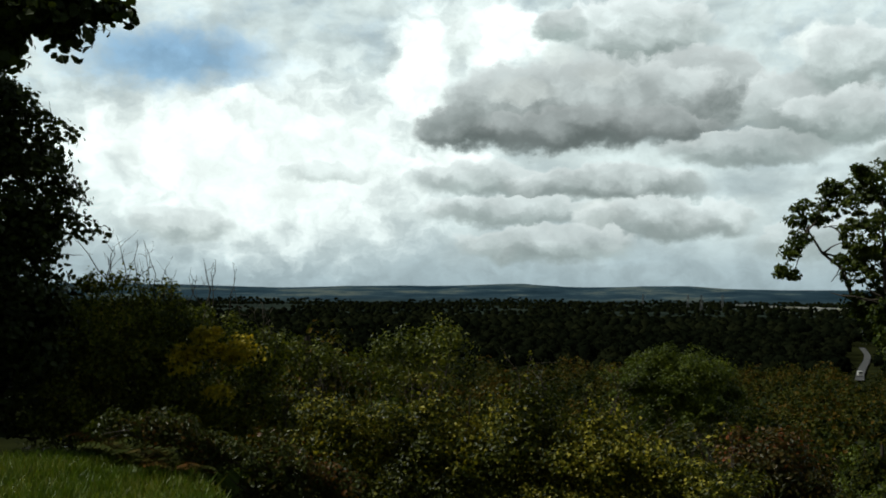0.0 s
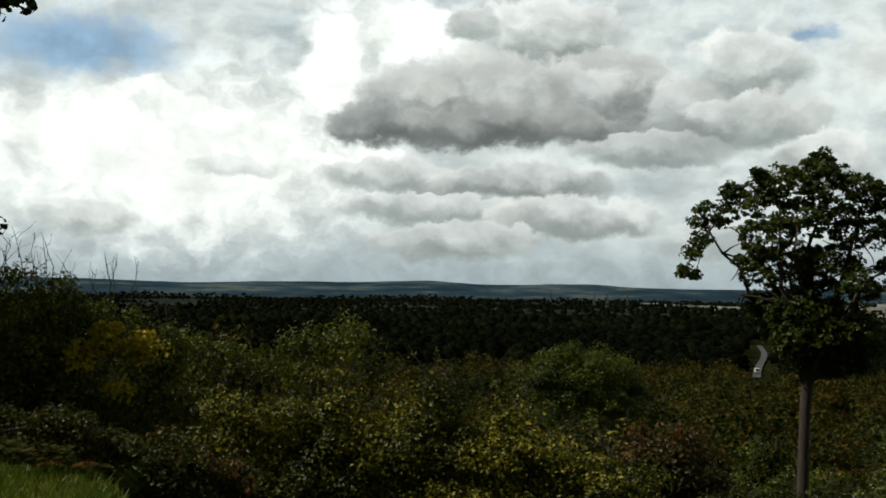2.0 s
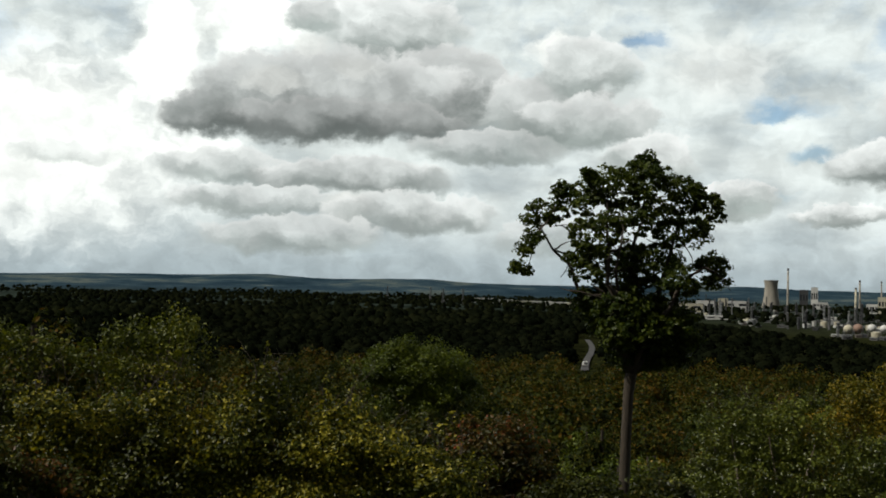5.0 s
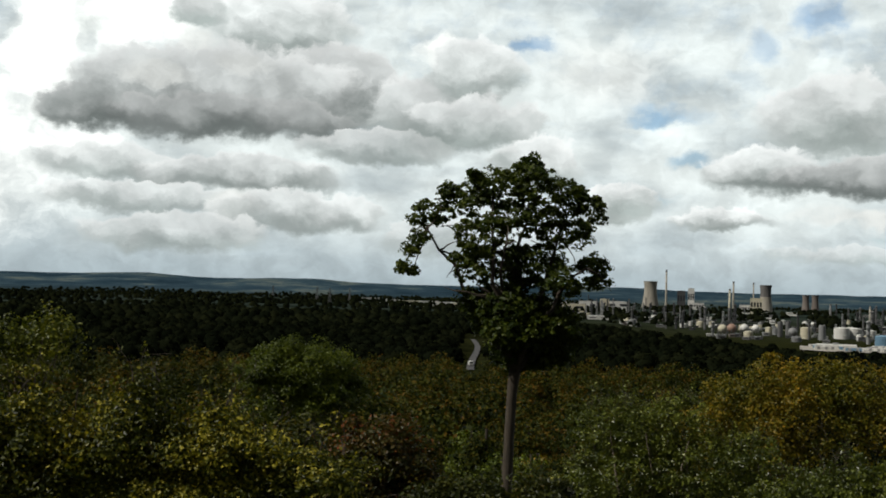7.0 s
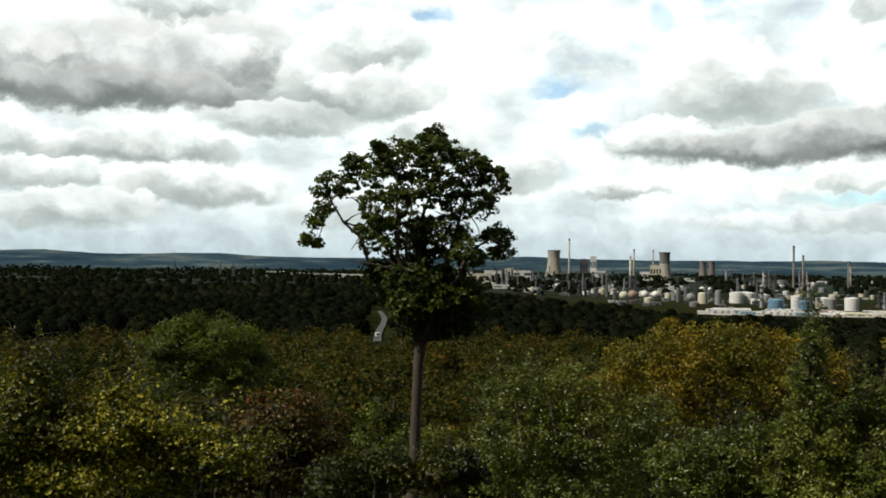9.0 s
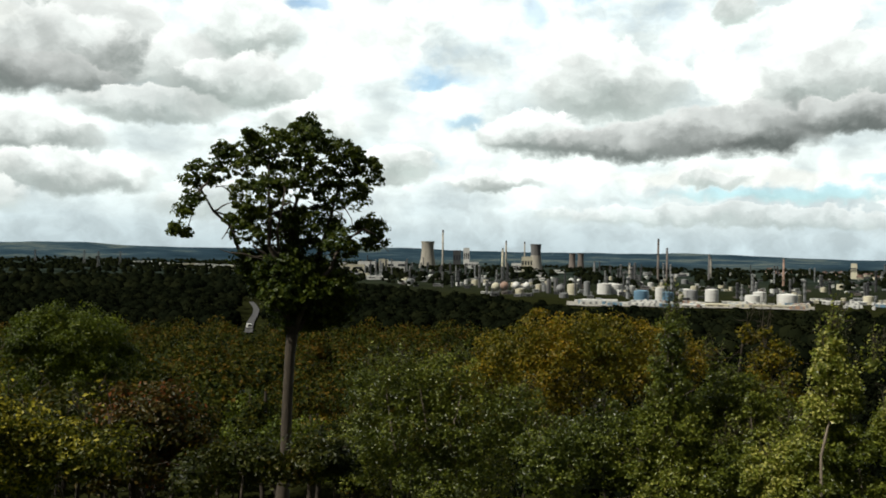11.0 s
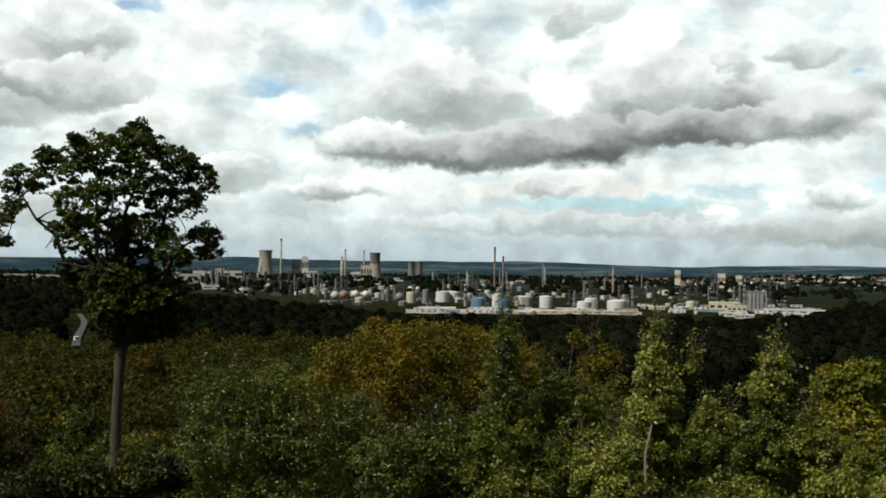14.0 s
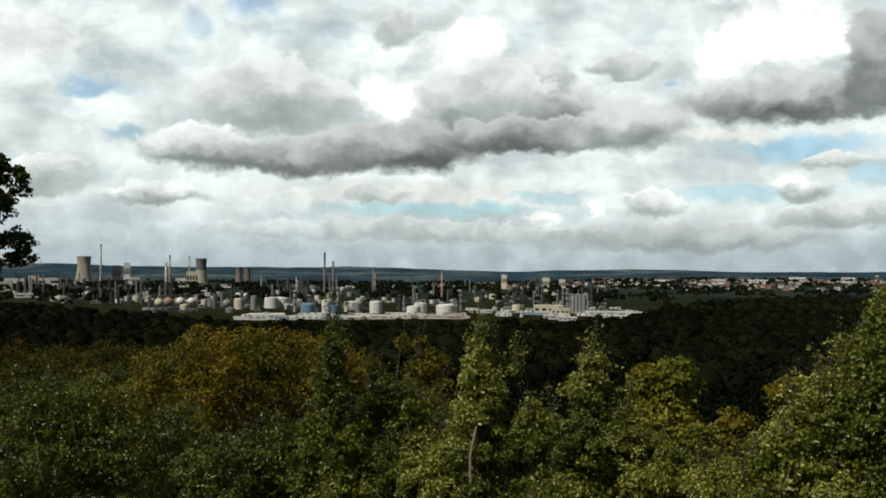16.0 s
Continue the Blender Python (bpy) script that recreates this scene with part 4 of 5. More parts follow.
# ---- woods ----
def woods_edge(az):
    """Where the wood ends on the plain, in metres."""
    el = np.interp(az, (-30, 16, 22, 27, 30.5, 35, 40, 45, 52, 58, 61, 63.5, 67, 76), (1.2, 1.25, 1.32, 1.55, 2.05, 2.35, 2.8, 2.9, 2.85, 2.75, 2.5, 1.75, 1.35, 1.1))
    return 30.5 / math.tan(radians(float(el)))


ROAD = [(21.98, 515), (22.02, 560), (22.12, 610), (22.35, 680), (22.38, 740), (22.25, 800), (22.1, 850)]


def near_road(az, r):
    if not 320 < r < 870:
        return False
    return abs(az - np.interp(r, [p[1] for p in ROAD], [p[0] for p in ROAD])) < 0.95


def tree_spots(seed, r0, r1, a0, a1, step, keep):
    """Places for trees on a jittered grid of rings."""
    rng = np.random.default_rng(seed)
    out = []
    r = r0
    while r < r1:
        da = math.degrees(step / r)
        a = a0 + rng.uniform() * da
        while a < a1:
            rr, aa = r + rng.uniform(-0.9, 0.9) * step, a + rng.uniform(-0.9, 0.9) * da
            if keep(aa, rr) and not near_road(aa, rr):
                p = spot(aa, rr)
                out.append((p.x, p.y, p.z, rng.uniform(0.62, 1.35), rng.uniform(0, 6.28)))
            a += da
        r += step * 0.9
    return out


def tile(protos, spots, width, tall, seed):
    rng = np.random.default_rng(seed)
    pick = rng.integers(0, len(protos), size=len(spots))
    items = []
    for k, (v, q) in enumerate(protos):
        s = np.array([sp for sp, i in zip(spots, pick) if i == k])
        if not len(s):
            continue
        c, n = np.cos(s[:, 4]), np.sin(s[:, 4])
        x = (v[None, :, 0] * c[:, None] - v[None, :, 1] * n[:, None]) * s[:, 3:4] * width + s[:, 0:1]
        y = (v[None, :, 0] * n[:, None] + v[None, :, 1] * c[:, None]) * s[:, 3:4] * width + s[:, 1:2]
        z = v[None, :, 2] * s[:, 3:4] * width + s[:, 2:3] + tall * s[:, 3:4]
        verts = np.stack([x, y, z], axis=2).reshape(-1, 3)
        quads = (q[None] + (np.arange(len(s)) * len(v))[:, None, None]).reshape(-1, 4)
        items.append((verts, quads))
    return join_np(items)


def blob_crown(seed, rings=3, seg=9):
    """A far crown: an uneven dome with broken edges."""
    rng = np.random.default_rng(seed)
    v = []
    for i in range(rings + 1):
        e = math.pi / 2 * (i / rings) * 0.97 - 0.25
        for j in range(seg):
            a = 2 * math.pi * (j + 0.5 * (i % 2)) / seg
            k = rng.uniform(0.78, 1.18)
            v.append((math.cos(e) * math.cos(a) * k, math.cos(e) * math.sin(a) * k, 0.9 + math.sin(e) * rng.uniform(0.85, 1.15)))
    q = [(i * seg + j, i * seg + (j + 1) % seg, (i + 1) * seg + (j + 1) % seg, (i + 1) * seg + j) for i in range(rings) for j in range(seg)]
    return np.array(v), np.array(q)


def near_keep(az, r):
    return r > (104 if az > 9 else 62)


def build_woods():
    # the closest trees of the wood, each by itself
    protos = []
    for i in range(5):
        mat = (M_WOOD_NEAR, M_WOOD_NEAR, M_ROUND, M_ORANGE, M_WOOD_NEAR)[i]
        v, q = proto_crown(40 + i, 380, 9, 0.085, mat, 0.085)
        t = empty("woodland_tree", Matrix.Translation((0, 0, -500)),
                  ("broadleaf woodland tree turning yellow green", "broadleaf woodland tree with a full crown", "bright green woodland tree", "woodland tree with rusty autumn leaves", "dense green woodland tree")[i],
                  "tree", "trees of the wood below the hill")
        under("trunk", trunk_mesh(60 + i, 3.0, 0.09, M_BARK), t)
        crown = under("crown", mesh_np("crown", v, q, mat), t)
        crown.location = (0, 0, 1.4)
        protos.append(t)
    rng = np.random.default_rng(8)
    spots = tree_spots(31, 62, 150, -12, 36, 6.4, near_keep)
    for i, (x, y, z, s, a) in enumerate(spots):
        k = (0, 1, 2, 4, 0, 1, 4, 2, 0, 1, 4, 3)[int(rng.integers(12))]
        w = 3.3 * s
        m = Matrix.LocRotScale((x, y, z), Euler((0, 0, a)), (w, w, w * rng.uniform(0.9, 1.2)))
        if i < 5:
            protos[i].matrix_basis = m
        else:
            ob = copy_thing(protos[k], Matrix.Identity(4))
            ob.matrix_basis = m
    p2 = [join_np([proto_crown(50 + i, 56, 7, 0.15, None, 0.10), (blob_crown(90 + i)[0] * 0.5, blob_crown(90 + i)[1])]) for i in range(5)]
    mid = tree_spots(32, 151, 385, -14, 36, 7.6, lambda a, r: True)
    tagged(new("woodland", mesh_np("woodland", *tile(p2, mid, 4.3, 4.8, 1), M_WOOD_NEAR)), "sunlit mixed woodland in early autumn colours", "woodland", kind="stuff")
    p3 = [join_np([proto_crown(70 + i, 10, 3, 0.26, None, 0.12), (blob_crown(20 + i, 3, 7)[0] * 0.85, blob_crown(20 + i, 3, 7)[1])]) for i in range(5)]
    far = tree_spots(33, 388, 900, -26, 80, 8.6, lambda a, r: r < woods_edge(a))
    far += tree_spots(36, 260, 388, 36, 80, 8.5, lambda a, r: True)
    right = tree_spots(38, 90, 260, 36, 80, 7.5, lambda a, r: True)
    # shadowed look of these woods comes from the leaf colour
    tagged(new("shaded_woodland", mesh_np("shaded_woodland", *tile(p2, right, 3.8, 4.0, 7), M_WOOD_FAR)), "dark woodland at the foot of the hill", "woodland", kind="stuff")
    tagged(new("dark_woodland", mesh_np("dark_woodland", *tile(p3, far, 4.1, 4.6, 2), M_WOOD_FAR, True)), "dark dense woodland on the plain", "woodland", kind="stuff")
    p4 = [blob_crown(80 + i, 2, 6) for i in range(5)]
    rear = tree_spots(34, 905, 1900, -26, 80, 12.5, lambda a, r: r < woods_edge(a))
    rear += tree_spots(35, 1350, 3900, -26, 30, 26.0, lambda a, r: r > woods_edge(a) * 1.01 and noise.noise(Vector((a * 0.16, r * 0.006, 2))) > -0.02)
    rear += tree_spots(37, 1300, 3700, 27, 78, 26.0, lambda a, r: r > woods_edge(a) * 1.3 and noise.noise(Vector((a * 0.5, r * 0.006, 5))) > (0.12 if a < 58 else 0.16))
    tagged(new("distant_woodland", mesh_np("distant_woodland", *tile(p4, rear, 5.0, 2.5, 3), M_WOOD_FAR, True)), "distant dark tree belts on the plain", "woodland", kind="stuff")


build_woods()


# ---- plain materials for the works and the town ----
def wall_material(name, colour, rough=0.7, dirt=0.35, metal=0.0, streak=0.05):
    m, nt, bsdf = material(name)
    pos = world_pos(nt)
    mp = nt.nodes.new("ShaderNodeMapping")
    mp.inputs["Scale"].default_value = (1, 1, 0.25)
    nt.links.new(pos, mp.inputs[0])
    f = noise_fac(nt, streak, 7.0, mp.outputs[0], 0.65)
    dark = tuple(c * (1 - dirt) for c in colour)
    col = ramp(nt, f, [(0.35, dark), (0.6, colour)])
    info = nt.nodes.new("ShaderNodeObjectInfo")
    col = blend(nt, 1.0, col, ramp(nt, info.outputs["Random"], [(0.0, (0.78, 0.78, 0.78)), (1.0, (1.0, 1.0, 1.0))]), "MULTIPLY")
    nt.links.new(col, bsdf.inputs["Base Color"])
    bsdf.inputs["Roughness"].default_value = rough
    bsdf.inputs["Metallic"].default_value = metal
    return m


M_CONCRETE = wall_material("weathered_concrete", (0.46, 0.43, 0.36), 0.9, 0.3, streak=0.08)
M_DARKCONC = wall_material("sooty_concrete", (0.17, 0.165, 0.16), 0.9, 0.35, streak=0.08)
M_BROWNCONC = wall_material("brown_concrete", (0.20, 0.17, 0.15), 0.9, 0.3)
M_WHITE = wall_material("white_cladding", (0.78, 0.78, 0.74), 0.6, 0.18)
M_CREAM = wall_material("cream_cladding", (0.68, 0.64, 0.48), 0.7, 0.2)
M_GREY = wall_material("grey_cladding", (0.30, 0.31, 0.31), 0.6, 0.3)
M_STEEL = wall_material("dull_steel", (0.22, 0.22, 0.22), 0.5, 0.35, 0.4)
M_BLUE = wall_material("blue_paint", (0.16, 0.30, 0.42), 0.5, 0.25)
M_RUSTY = wall_material("pinkish_paint", (0.42, 0.27, 0.20), 0.6, 0.3)
M_DARKSTEEL = wall_material("dark_steelwork", (0.06, 0.062, 0.065), 0.6, 0.3)
M_ROOFTILE = wall_material("red_brown_tiles", (0.15, 0.09, 0.07), 0.9, 0.35)
M_SLATE = wall_material("slate_tiles", (0.10, 0.10, 0.11), 0.8, 0.3)
M_YARD = wall_material("pale_concrete_yard", (0.40, 0.38, 0.33), 0.9, 0.6, streak=0.06)
M_ASPHALT = wall_material("grey_asphalt", (0.085, 0.085, 0.087), 0.9, 0.25)
M_WINDOW, _nt, _b = material("dark_window_glass")
_b.inputs["Base Color"].default_value = (0.03, 0.035, 0.04, 1)
_b.inputs["Roughness"].default_value = 0.1


def lathe(profile, seg=28, closed=True):
    """A round body from (radius, height) pairs."""
    bm = bmesh.new()
    rings = []
    for r, z in profile:
        rings.append([bm.verts.new((r * math.cos(2 * math.pi * i / seg), r * math.sin(2 * math.pi * i / seg), z)) for i in range(seg)])
    for a, b in zip(rings, rings[1:]):
        for i in range(seg):
            bm.faces.new((a[i], a[(i + 1) % seg], b[(i + 1) % seg], b[i]))
    if closed:
        bm.faces.new(rings[-1])
    return bm


def box(x0, y0, z0, x1, y1, z1):
    bm = bmesh.new()
    bmesh.ops.create_cube(bm, size=1, matrix=Matrix.Translation(((x0 + x1) / 2, (y0 + y1) / 2, (z0 + z1) / 2)) @ Matrix.Diagonal((x1 - x0, y1 - y0, z1 - z0, 1)))
    return bm


def facing(az, dist, turn=0.0, lift=0.0):
    """A pose on the land whose -y side looks back at the hilltop."""
    return Matrix.Translation(spot(az, dist) + Vector((0, 0, lift))) @ pose(0, 0, 0, 0, 0, -az + turn)


def reach(el):
    """How far away the plain lies under that angle."""
    return (EYE - PLAIN) / math.tan(radians(-el))


def cooling_tower(az, dist, h, rb, mat, label, rim=None):
    t = empty("cooling_tower", facing(az, dist), label, "cooling tower", "cooling towers of the works")
    prof = [(rb * (0.68 + 0.32 * ((0.76 - z) / 0.76) ** 1.7 if z < 0.76 else 0.68 + 0.07 * ((z - 0.76) / 0.24) ** 1.5), z * h) for z in np.linspace(0.06, 1, 22)]
    cut = 13 if rim else 22
    bm = lathe(prof[:cut], 40, False)
    part("shell", bm, mat, t, smooth=True)
    if rim:
        part("upper_shell", lathe(prof[cut - 1:], 40, False), rim, t, "sooty dark upper shell", smooth=True)
    top = prof[-1][0]
    part("rim", lathe([(top, h), (top + 0.8, h), (top + 0.8, h + 1.2), (top - 0.6, h + 1.2), (top - 0.6, h - 3)], 40, False), rim or mat, t)
    part("inner_shell", lathe([(r - 0.6, z) for r, z in prof], 40, False), M_DARKCONC, t)
    part("basin", lathe([(rb * 1.03, -3), (rb * 1.03, 0.8), (rb * 0.96, 0.8)], 40), M_CONCRETE, t)
    for i in range(24):
        a = 2 * math.pi * i / 24
        leg = box(-0.5, -0.5, -2, 0.5, 0.5, h * 0.065)
        bmesh.ops.transform(leg, matrix=Matrix.Translation((rb * 0.985 * math.cos(a), rb * 0.985 * math.sin(a), 0)), verts=leg.verts)
        part("leg", leg, M_CONCRETE, t)
    return t


def chimney(az, dist, top_el, width, mat, label="tall slender concrete chimney of the works"):
    base = spot(az, dist)
    h = EYE + dist * math.tan(radians(top_el)) - base.z
    c = empty("chimney", Matrix.Translation(base), label, "chimney", "chimneys of the works")
    shaft = part("shaft", lathe([(width * 0.62, -2), (width * 0.55, h * 0.3), (width * 0.45, h * 0.93)], 16), mat, c, smooth=True)
    part("cap", lathe([(width * 0.47, h * 0.93), (width * 0.50, h * 0.94), (width * 0.48, h), (width * 0.3, h)], 16), M_DARKCONC, shaft)
    for f in (0.35, 0.65, 0.88):
        part("platform", lathe([(width * 0.5, h * f), (width * 0.75, h * f), (width * 0.75, h * f + 0.6), (width * 0.45, h * f + 0.6)], 16), M_STEEL, shaft)
    return c


def storage_tank(az, dist, dia, h, mat, label="white cylindrical storage tank with a low domed roof", lift=0.0):
    t = empty("storage_tank", facing(az, dist, random.uniform(0, 90), lift), label, "storage tank", "storage tanks of the works")
    r = dia / 2
    shell = part("shell", lathe([(r, -2), (r, h)], 32), mat, t)
    part("roof", lathe([(r + 0.15, h), (r + 0.15, h + 0.2), (r * 0.7, h + r * 0.10), (r * 0.35, h + r * 0.16), (0.3, h + r * 0.18)], 32), mat, t, smooth=True)
    for f in (0.33, 0.66):
        part("stiffener", lathe([(r, h * f), (r + 0.25, h * f), (r + 0.25, h * f + 0.3), (r, h * f + 0.3)], 32, False), mat, shell)
    bm = box(r, -0.5, 0, r + 0.7, 0.5, h + 1.0)
    part("ladder", bm, M_STEEL, shell)
    return t


def sphere_tank(az, dist, dia, mat, label):
    t = empty("sphere_tank", facing(az, dist), label, "gas sphere", "gas spheres of the works")
    r = dia / 2
    part("sphere", lathe([(max(0.02, r * math.sin(a)), r * 1.25 - r * math.cos(a)) for a in np.linspace(0.02, math.pi - 0.02, 18)], 28, True), mat, t, smooth=True)
    for i in range(8):
        a = 2 * math.pi * i / 8
        leg = lathe([(0.35, -2), (0.35, r * 1.2)], 8)
        bmesh.ops.transform(leg, matrix=Matrix.Translation((r * 0.98 * math.cos(a), r * 0.98 * math.sin(a), 0)), verts=leg.verts)
        part("leg", leg, M_STEEL, t)
    part("platform", lathe([(1.2, r * 2.25), (1.2, r * 2.25 + 1.0)], 10), M_STEEL, t)
    return t


def hall(az, dist, w, d, h, mat, label, category="building", name="works_hall", pitched=False, turn=0.0, windows=6, roofmat=None, group="buildings of the works"):
    b = empty(name, facing(az, dist, turn), label, category, group)
    wall = part("wall", box(-w / 2, -d / 2, -3, w / 2, d / 2, h), mat, b)
    if pitched:
        bm = bmesh.new()
        rise = min(w, d) * 0.32
        pts = [(-w / 2 - 0.4, -d / 2 - 0.4, h), (w / 2 + 0.4, -d / 2 - 0.4, h), (w / 2 + 0.4, d / 2 + 0.4, h), (-w / 2 - 0.4, d / 2 + 0.4, h), (-w / 2 - 0.4, 0, h + rise), (w / 2 + 0.4, 0, h + rise)]
        v = [bm.verts.new(p) for p in pts]
        for f in ((0, 1, 5, 4), (2, 3, 4, 5), (1, 2, 5), (3, 0, 4), (3, 2, 1, 0)):
            bm.faces.new([v[i] for i in f])
        part("roof", bm, roofmat or M_ROOFTILE, b)
    else:
        part("roof", box(-w / 2 - 0.3, -d / 2 - 0.3, h, w / 2 + 0.3, d / 2 + 0.3, h + 0.8), roofmat or mat, b)
        if windows > 1:
            part("roof_vent", box(-w * 0.1, -d * 0.1, h + 0.8, w * 0.05, d * 0.1, h + 2.2), M_GREY, b)
    for i in range(windows):
        x = -w / 2 + w * (i + 0.5) / windows
        part("window", box(x - w / windows * 0.3, -d / 2 - 0.06, h * 0.45, x + w / windows * 0.3, -d / 2 + 0.05, h * 0.75), M_WINDOW, wall)
    return b


# cooling towers and chimneys
cooling_tower(31.76, reach(-0.70), 86, 29, M_CONCRETE, "pale concrete cooling tower with a narrow waist")
cooling_tower(37.77, reach(-0.80), 78, 21, M_CONCRETE, "concrete cooling tower with a dark sooty top", M_DARKCONC)
cooling_tower(39.78, reach(-0.74), 52, 13, M_BROWNCONC, "smaller brown cooling tower standing in a pair")
cooling_tower(40.24, reach(-0.74), 52, 13, M_BROWNCONC, "smaller brown cooling tower standing in a pair")
for az, el, top, w, mat in ((32.60, -0.70, 1.42, 9, M_CONCRETE), (36.12, -0.78, 0.86, 8, M_CONCRETE), (35.93, -0.80, 0.45, 9, M_CREAM), (37.15, -0.80, 0.82, 6, M_CONCRETE),
                            (44.43, -1.37, 1.08, 5.5, M_BROWNCONC), (44.90, -1.35, 0.58, 5, M_BROWNCONC), (47.12, -1.5, 0.28, 4.5, M_DARKCONC), (47.2, -1.3, 0.1, 5, M_CONCRETE),
                            (50.94, -1.72, 0.15, 4.0, M_RUSTY), (56.4, -1.1, -0.15, 6, M_DARKSTEEL), (42.9, -1.2, -0.25, 5, M_CONCRETE), (41.0, -1.1, -0.2, 5, M_STEEL), (58.8, -0.9, -0.3, 5, M_DARKSTEEL)):
    chimney(az, reach(el), top, w * 0.66, mat)

# boiler houses beside the towers
d = reach(-0.70)
hall(33.40, d, 26, 40, 58, M_DARKSTEEL, "dark boiler house of the power station", windows=3)
hall(33.92, d - 30, 20, 40, 66, M_WHITE, "tall white boiler house with a flat roof", windows=3)
hall(34.25, d - 40, 40, 40, 20, M_WHITE, "white hall beside the boiler house", windows=5)
hall(30.0, reach(-0.85), 60, 60, 22, M_WHITE, "wide white industrial hall", windows=2)
hall(29.3, reach(-0.95), 22, 30, 30, M_CREAM, "cream industrial block with few windows", windows=3)
hall(37.3, reach(-0.85), 30, 40, 40, M_CREAM, "cream process building beside a cooling tower", windows=4)
hall(36.7, reach(-0.85), 26, 30, 22, M_WHITE, "white process building with flat roof", windows=4)

# spheres and tanks in the front of the works
for az, el, dia, mat, lab in ((35.58, -1.98, 19, M_CREAM, "cream gas sphere on steel legs"), (36.05, -1.95, 20, M_RUSTY, "pinkish gas sphere on steel legs"),
                              (36.70, -1.90, 18, M_WHITE, "white gas sphere on steel legs"), (37.28, -1.88, 17, M_WHITE, "white gas sphere on steel legs"),
                              (37.75, -1.6, 13, M_WHITE, "small white gas sphere on steel legs"), (39.15, -2.02, 18, M_GREY, "grey gas sphere on steel legs"),
                              (39.75, -1.5, 16, M_WHITE, "white gas sphere on steel legs"), (40.15, -1.45, 12, M_WHITE, "small white gas sphere on steel legs")):
    sphere_tank(az, reach(el), dia * 0.54, mat, lab)
for az, el, dia, h, mat in ((39.8, -2.05, 18, 17, M_CREAM), (41.55, -2.0, 26, 17, M_WHITE), (42.15, -1.98, 26, 16, M_WHITE), (42.9, -1.95, 22, 13, M_WHITE),
                            (43.55, -2.3, 24, 13, M_BLUE), (44.55, -2.3, 15, 18, M_WHITE), (44.95, -2.3, 20, 12, M_BLUE), (45.9, -2.15, 24, 14, M_WHITE), (46.25, -2.2, 18, 14, M_GREY),
                            (47.28, -2.28, 21, 17, M_WHITE), (49.38, -2.42, 22, 12, M_WHITE), (49.75, -2.38, 20, 16, M_WHITE), (51.15, -2.38, 30, 13, M_WHITE), (51.55, -2.34, 18, 13, M_CREAM),
                            (40.6, -2.1, 11, 22, M_GREY), (38.5, -2.0, 8, 24, M_STEEL), (38.9, -1.9, 8, 22, M_STEEL), (37.95, -1.95, 12, 13, M_CREAM)):
    storage_tank(az, reach(el), dia * 0.62, h * 0.68, mat, {M_BLUE: "pale blue storage tank with a flat roof", M_GREY: "grey upright storage tank", M_STEEL: "slender steel process column", M_CREAM: "cream cylindrical storage tank"}.get(mat, "white cylindrical storage tank with a low domed roof"))

# long low roofs and yards at the near edge of the works
for az, el, w, dd, h, mat in ((41.3, -2.50, 40, 22, 3.5, M_WHITE), (43.1, -2.62, 70, 16, 3, M_WHITE), (45.6, -2.66, 75, 16, 3, M_WHITE), (48.0, -2.62, 60, 18, 3, M_CREAM), (50.4, -2.58, 70, 16, 2.6, M_CREAM),
                              (56.8, -2.30, 34, 20, 11, M_CREAM), (57.5, -2.35, 22, 16, 8, M_CREAM), (57.3, -2.55, 30, 14, 3.5, M_WHITE), (57.9, -2.62, 20, 12, 3.5, M_WHITE), (60.0, -2.35, 50, 18, 4.5, M_WHITE), (61.6, -2.32, 30, 14, 4, M_WHITE),
                              (54.9, -2.1, 26, 16, 5, M_GREY), (53.3, -2.25, 20, 12, 3.5, M_WHITE), (52.5, -2.2, 14, 10, 3, M_CREAM)):
    hall(az, reach(el), w * (0.55 if h < 3.2 else 0.8), dd, h * 0.75, mat, {M_WHITE: "long low white warehouse", M_CREAM: "cream industrial building with a flat roof", M_GREY: "low grey works building"}[mat], name="warehouse", windows=4)
for i in range(4):
    storage_tank(58.2 + i * 0.2, reach(-2.25), 4.2, 17, M_GREY, "slim grey silo in a close row")
hall(58.5, reach(-2.2), 20, 8, 18.5, M_GREY, "grey silo head house above the silos", windows=3)

yard = bmesh.new()
vs = [yard.verts.new(spot(a, r) + Vector((0, 0, 0.25 + 0.8))) for r in (880, 905, 930, 960) for a in np.linspace(39.5, 52.5, 27)]
for i in range(3):
    for j in range(26):
        yard.faces.new((vs[i * 27 + j], vs[(i + 1) * 27 + j], vs[(i + 1) * 27 + j + 1], vs[i * 27 + j + 1]))
me = bpy.data.meshes.new("pavement")
bmesh.ops.recalc_face_normals(yard, faces=yard.faces)
yard.to_mesh(me)
yard.free()
me.materials.append(M_YARD)
tagged(new("pavement", me), "pale concrete yard in front of the tanks", "pavement", kind="structure")

# road through the wood
rv, rq = [], []
for i, (a, r) in enumerate(ROAD):
    p = spot(a, r)
    for s in (-2.0, 2.0):
        rv.append((p.x + s * math.cos(radians(a)), p.y - s * math.sin(radians(a)), p.z + 0.9))
    if i:
        rq.append((2 * i - 2, 2 * i - 1, 2 * i + 1, 2 * i))
tagged(new("road", mesh_np("road", rv, rq, M_ASPHALT)), "grey country road cutting through the dark wood", "road", kind="structure")


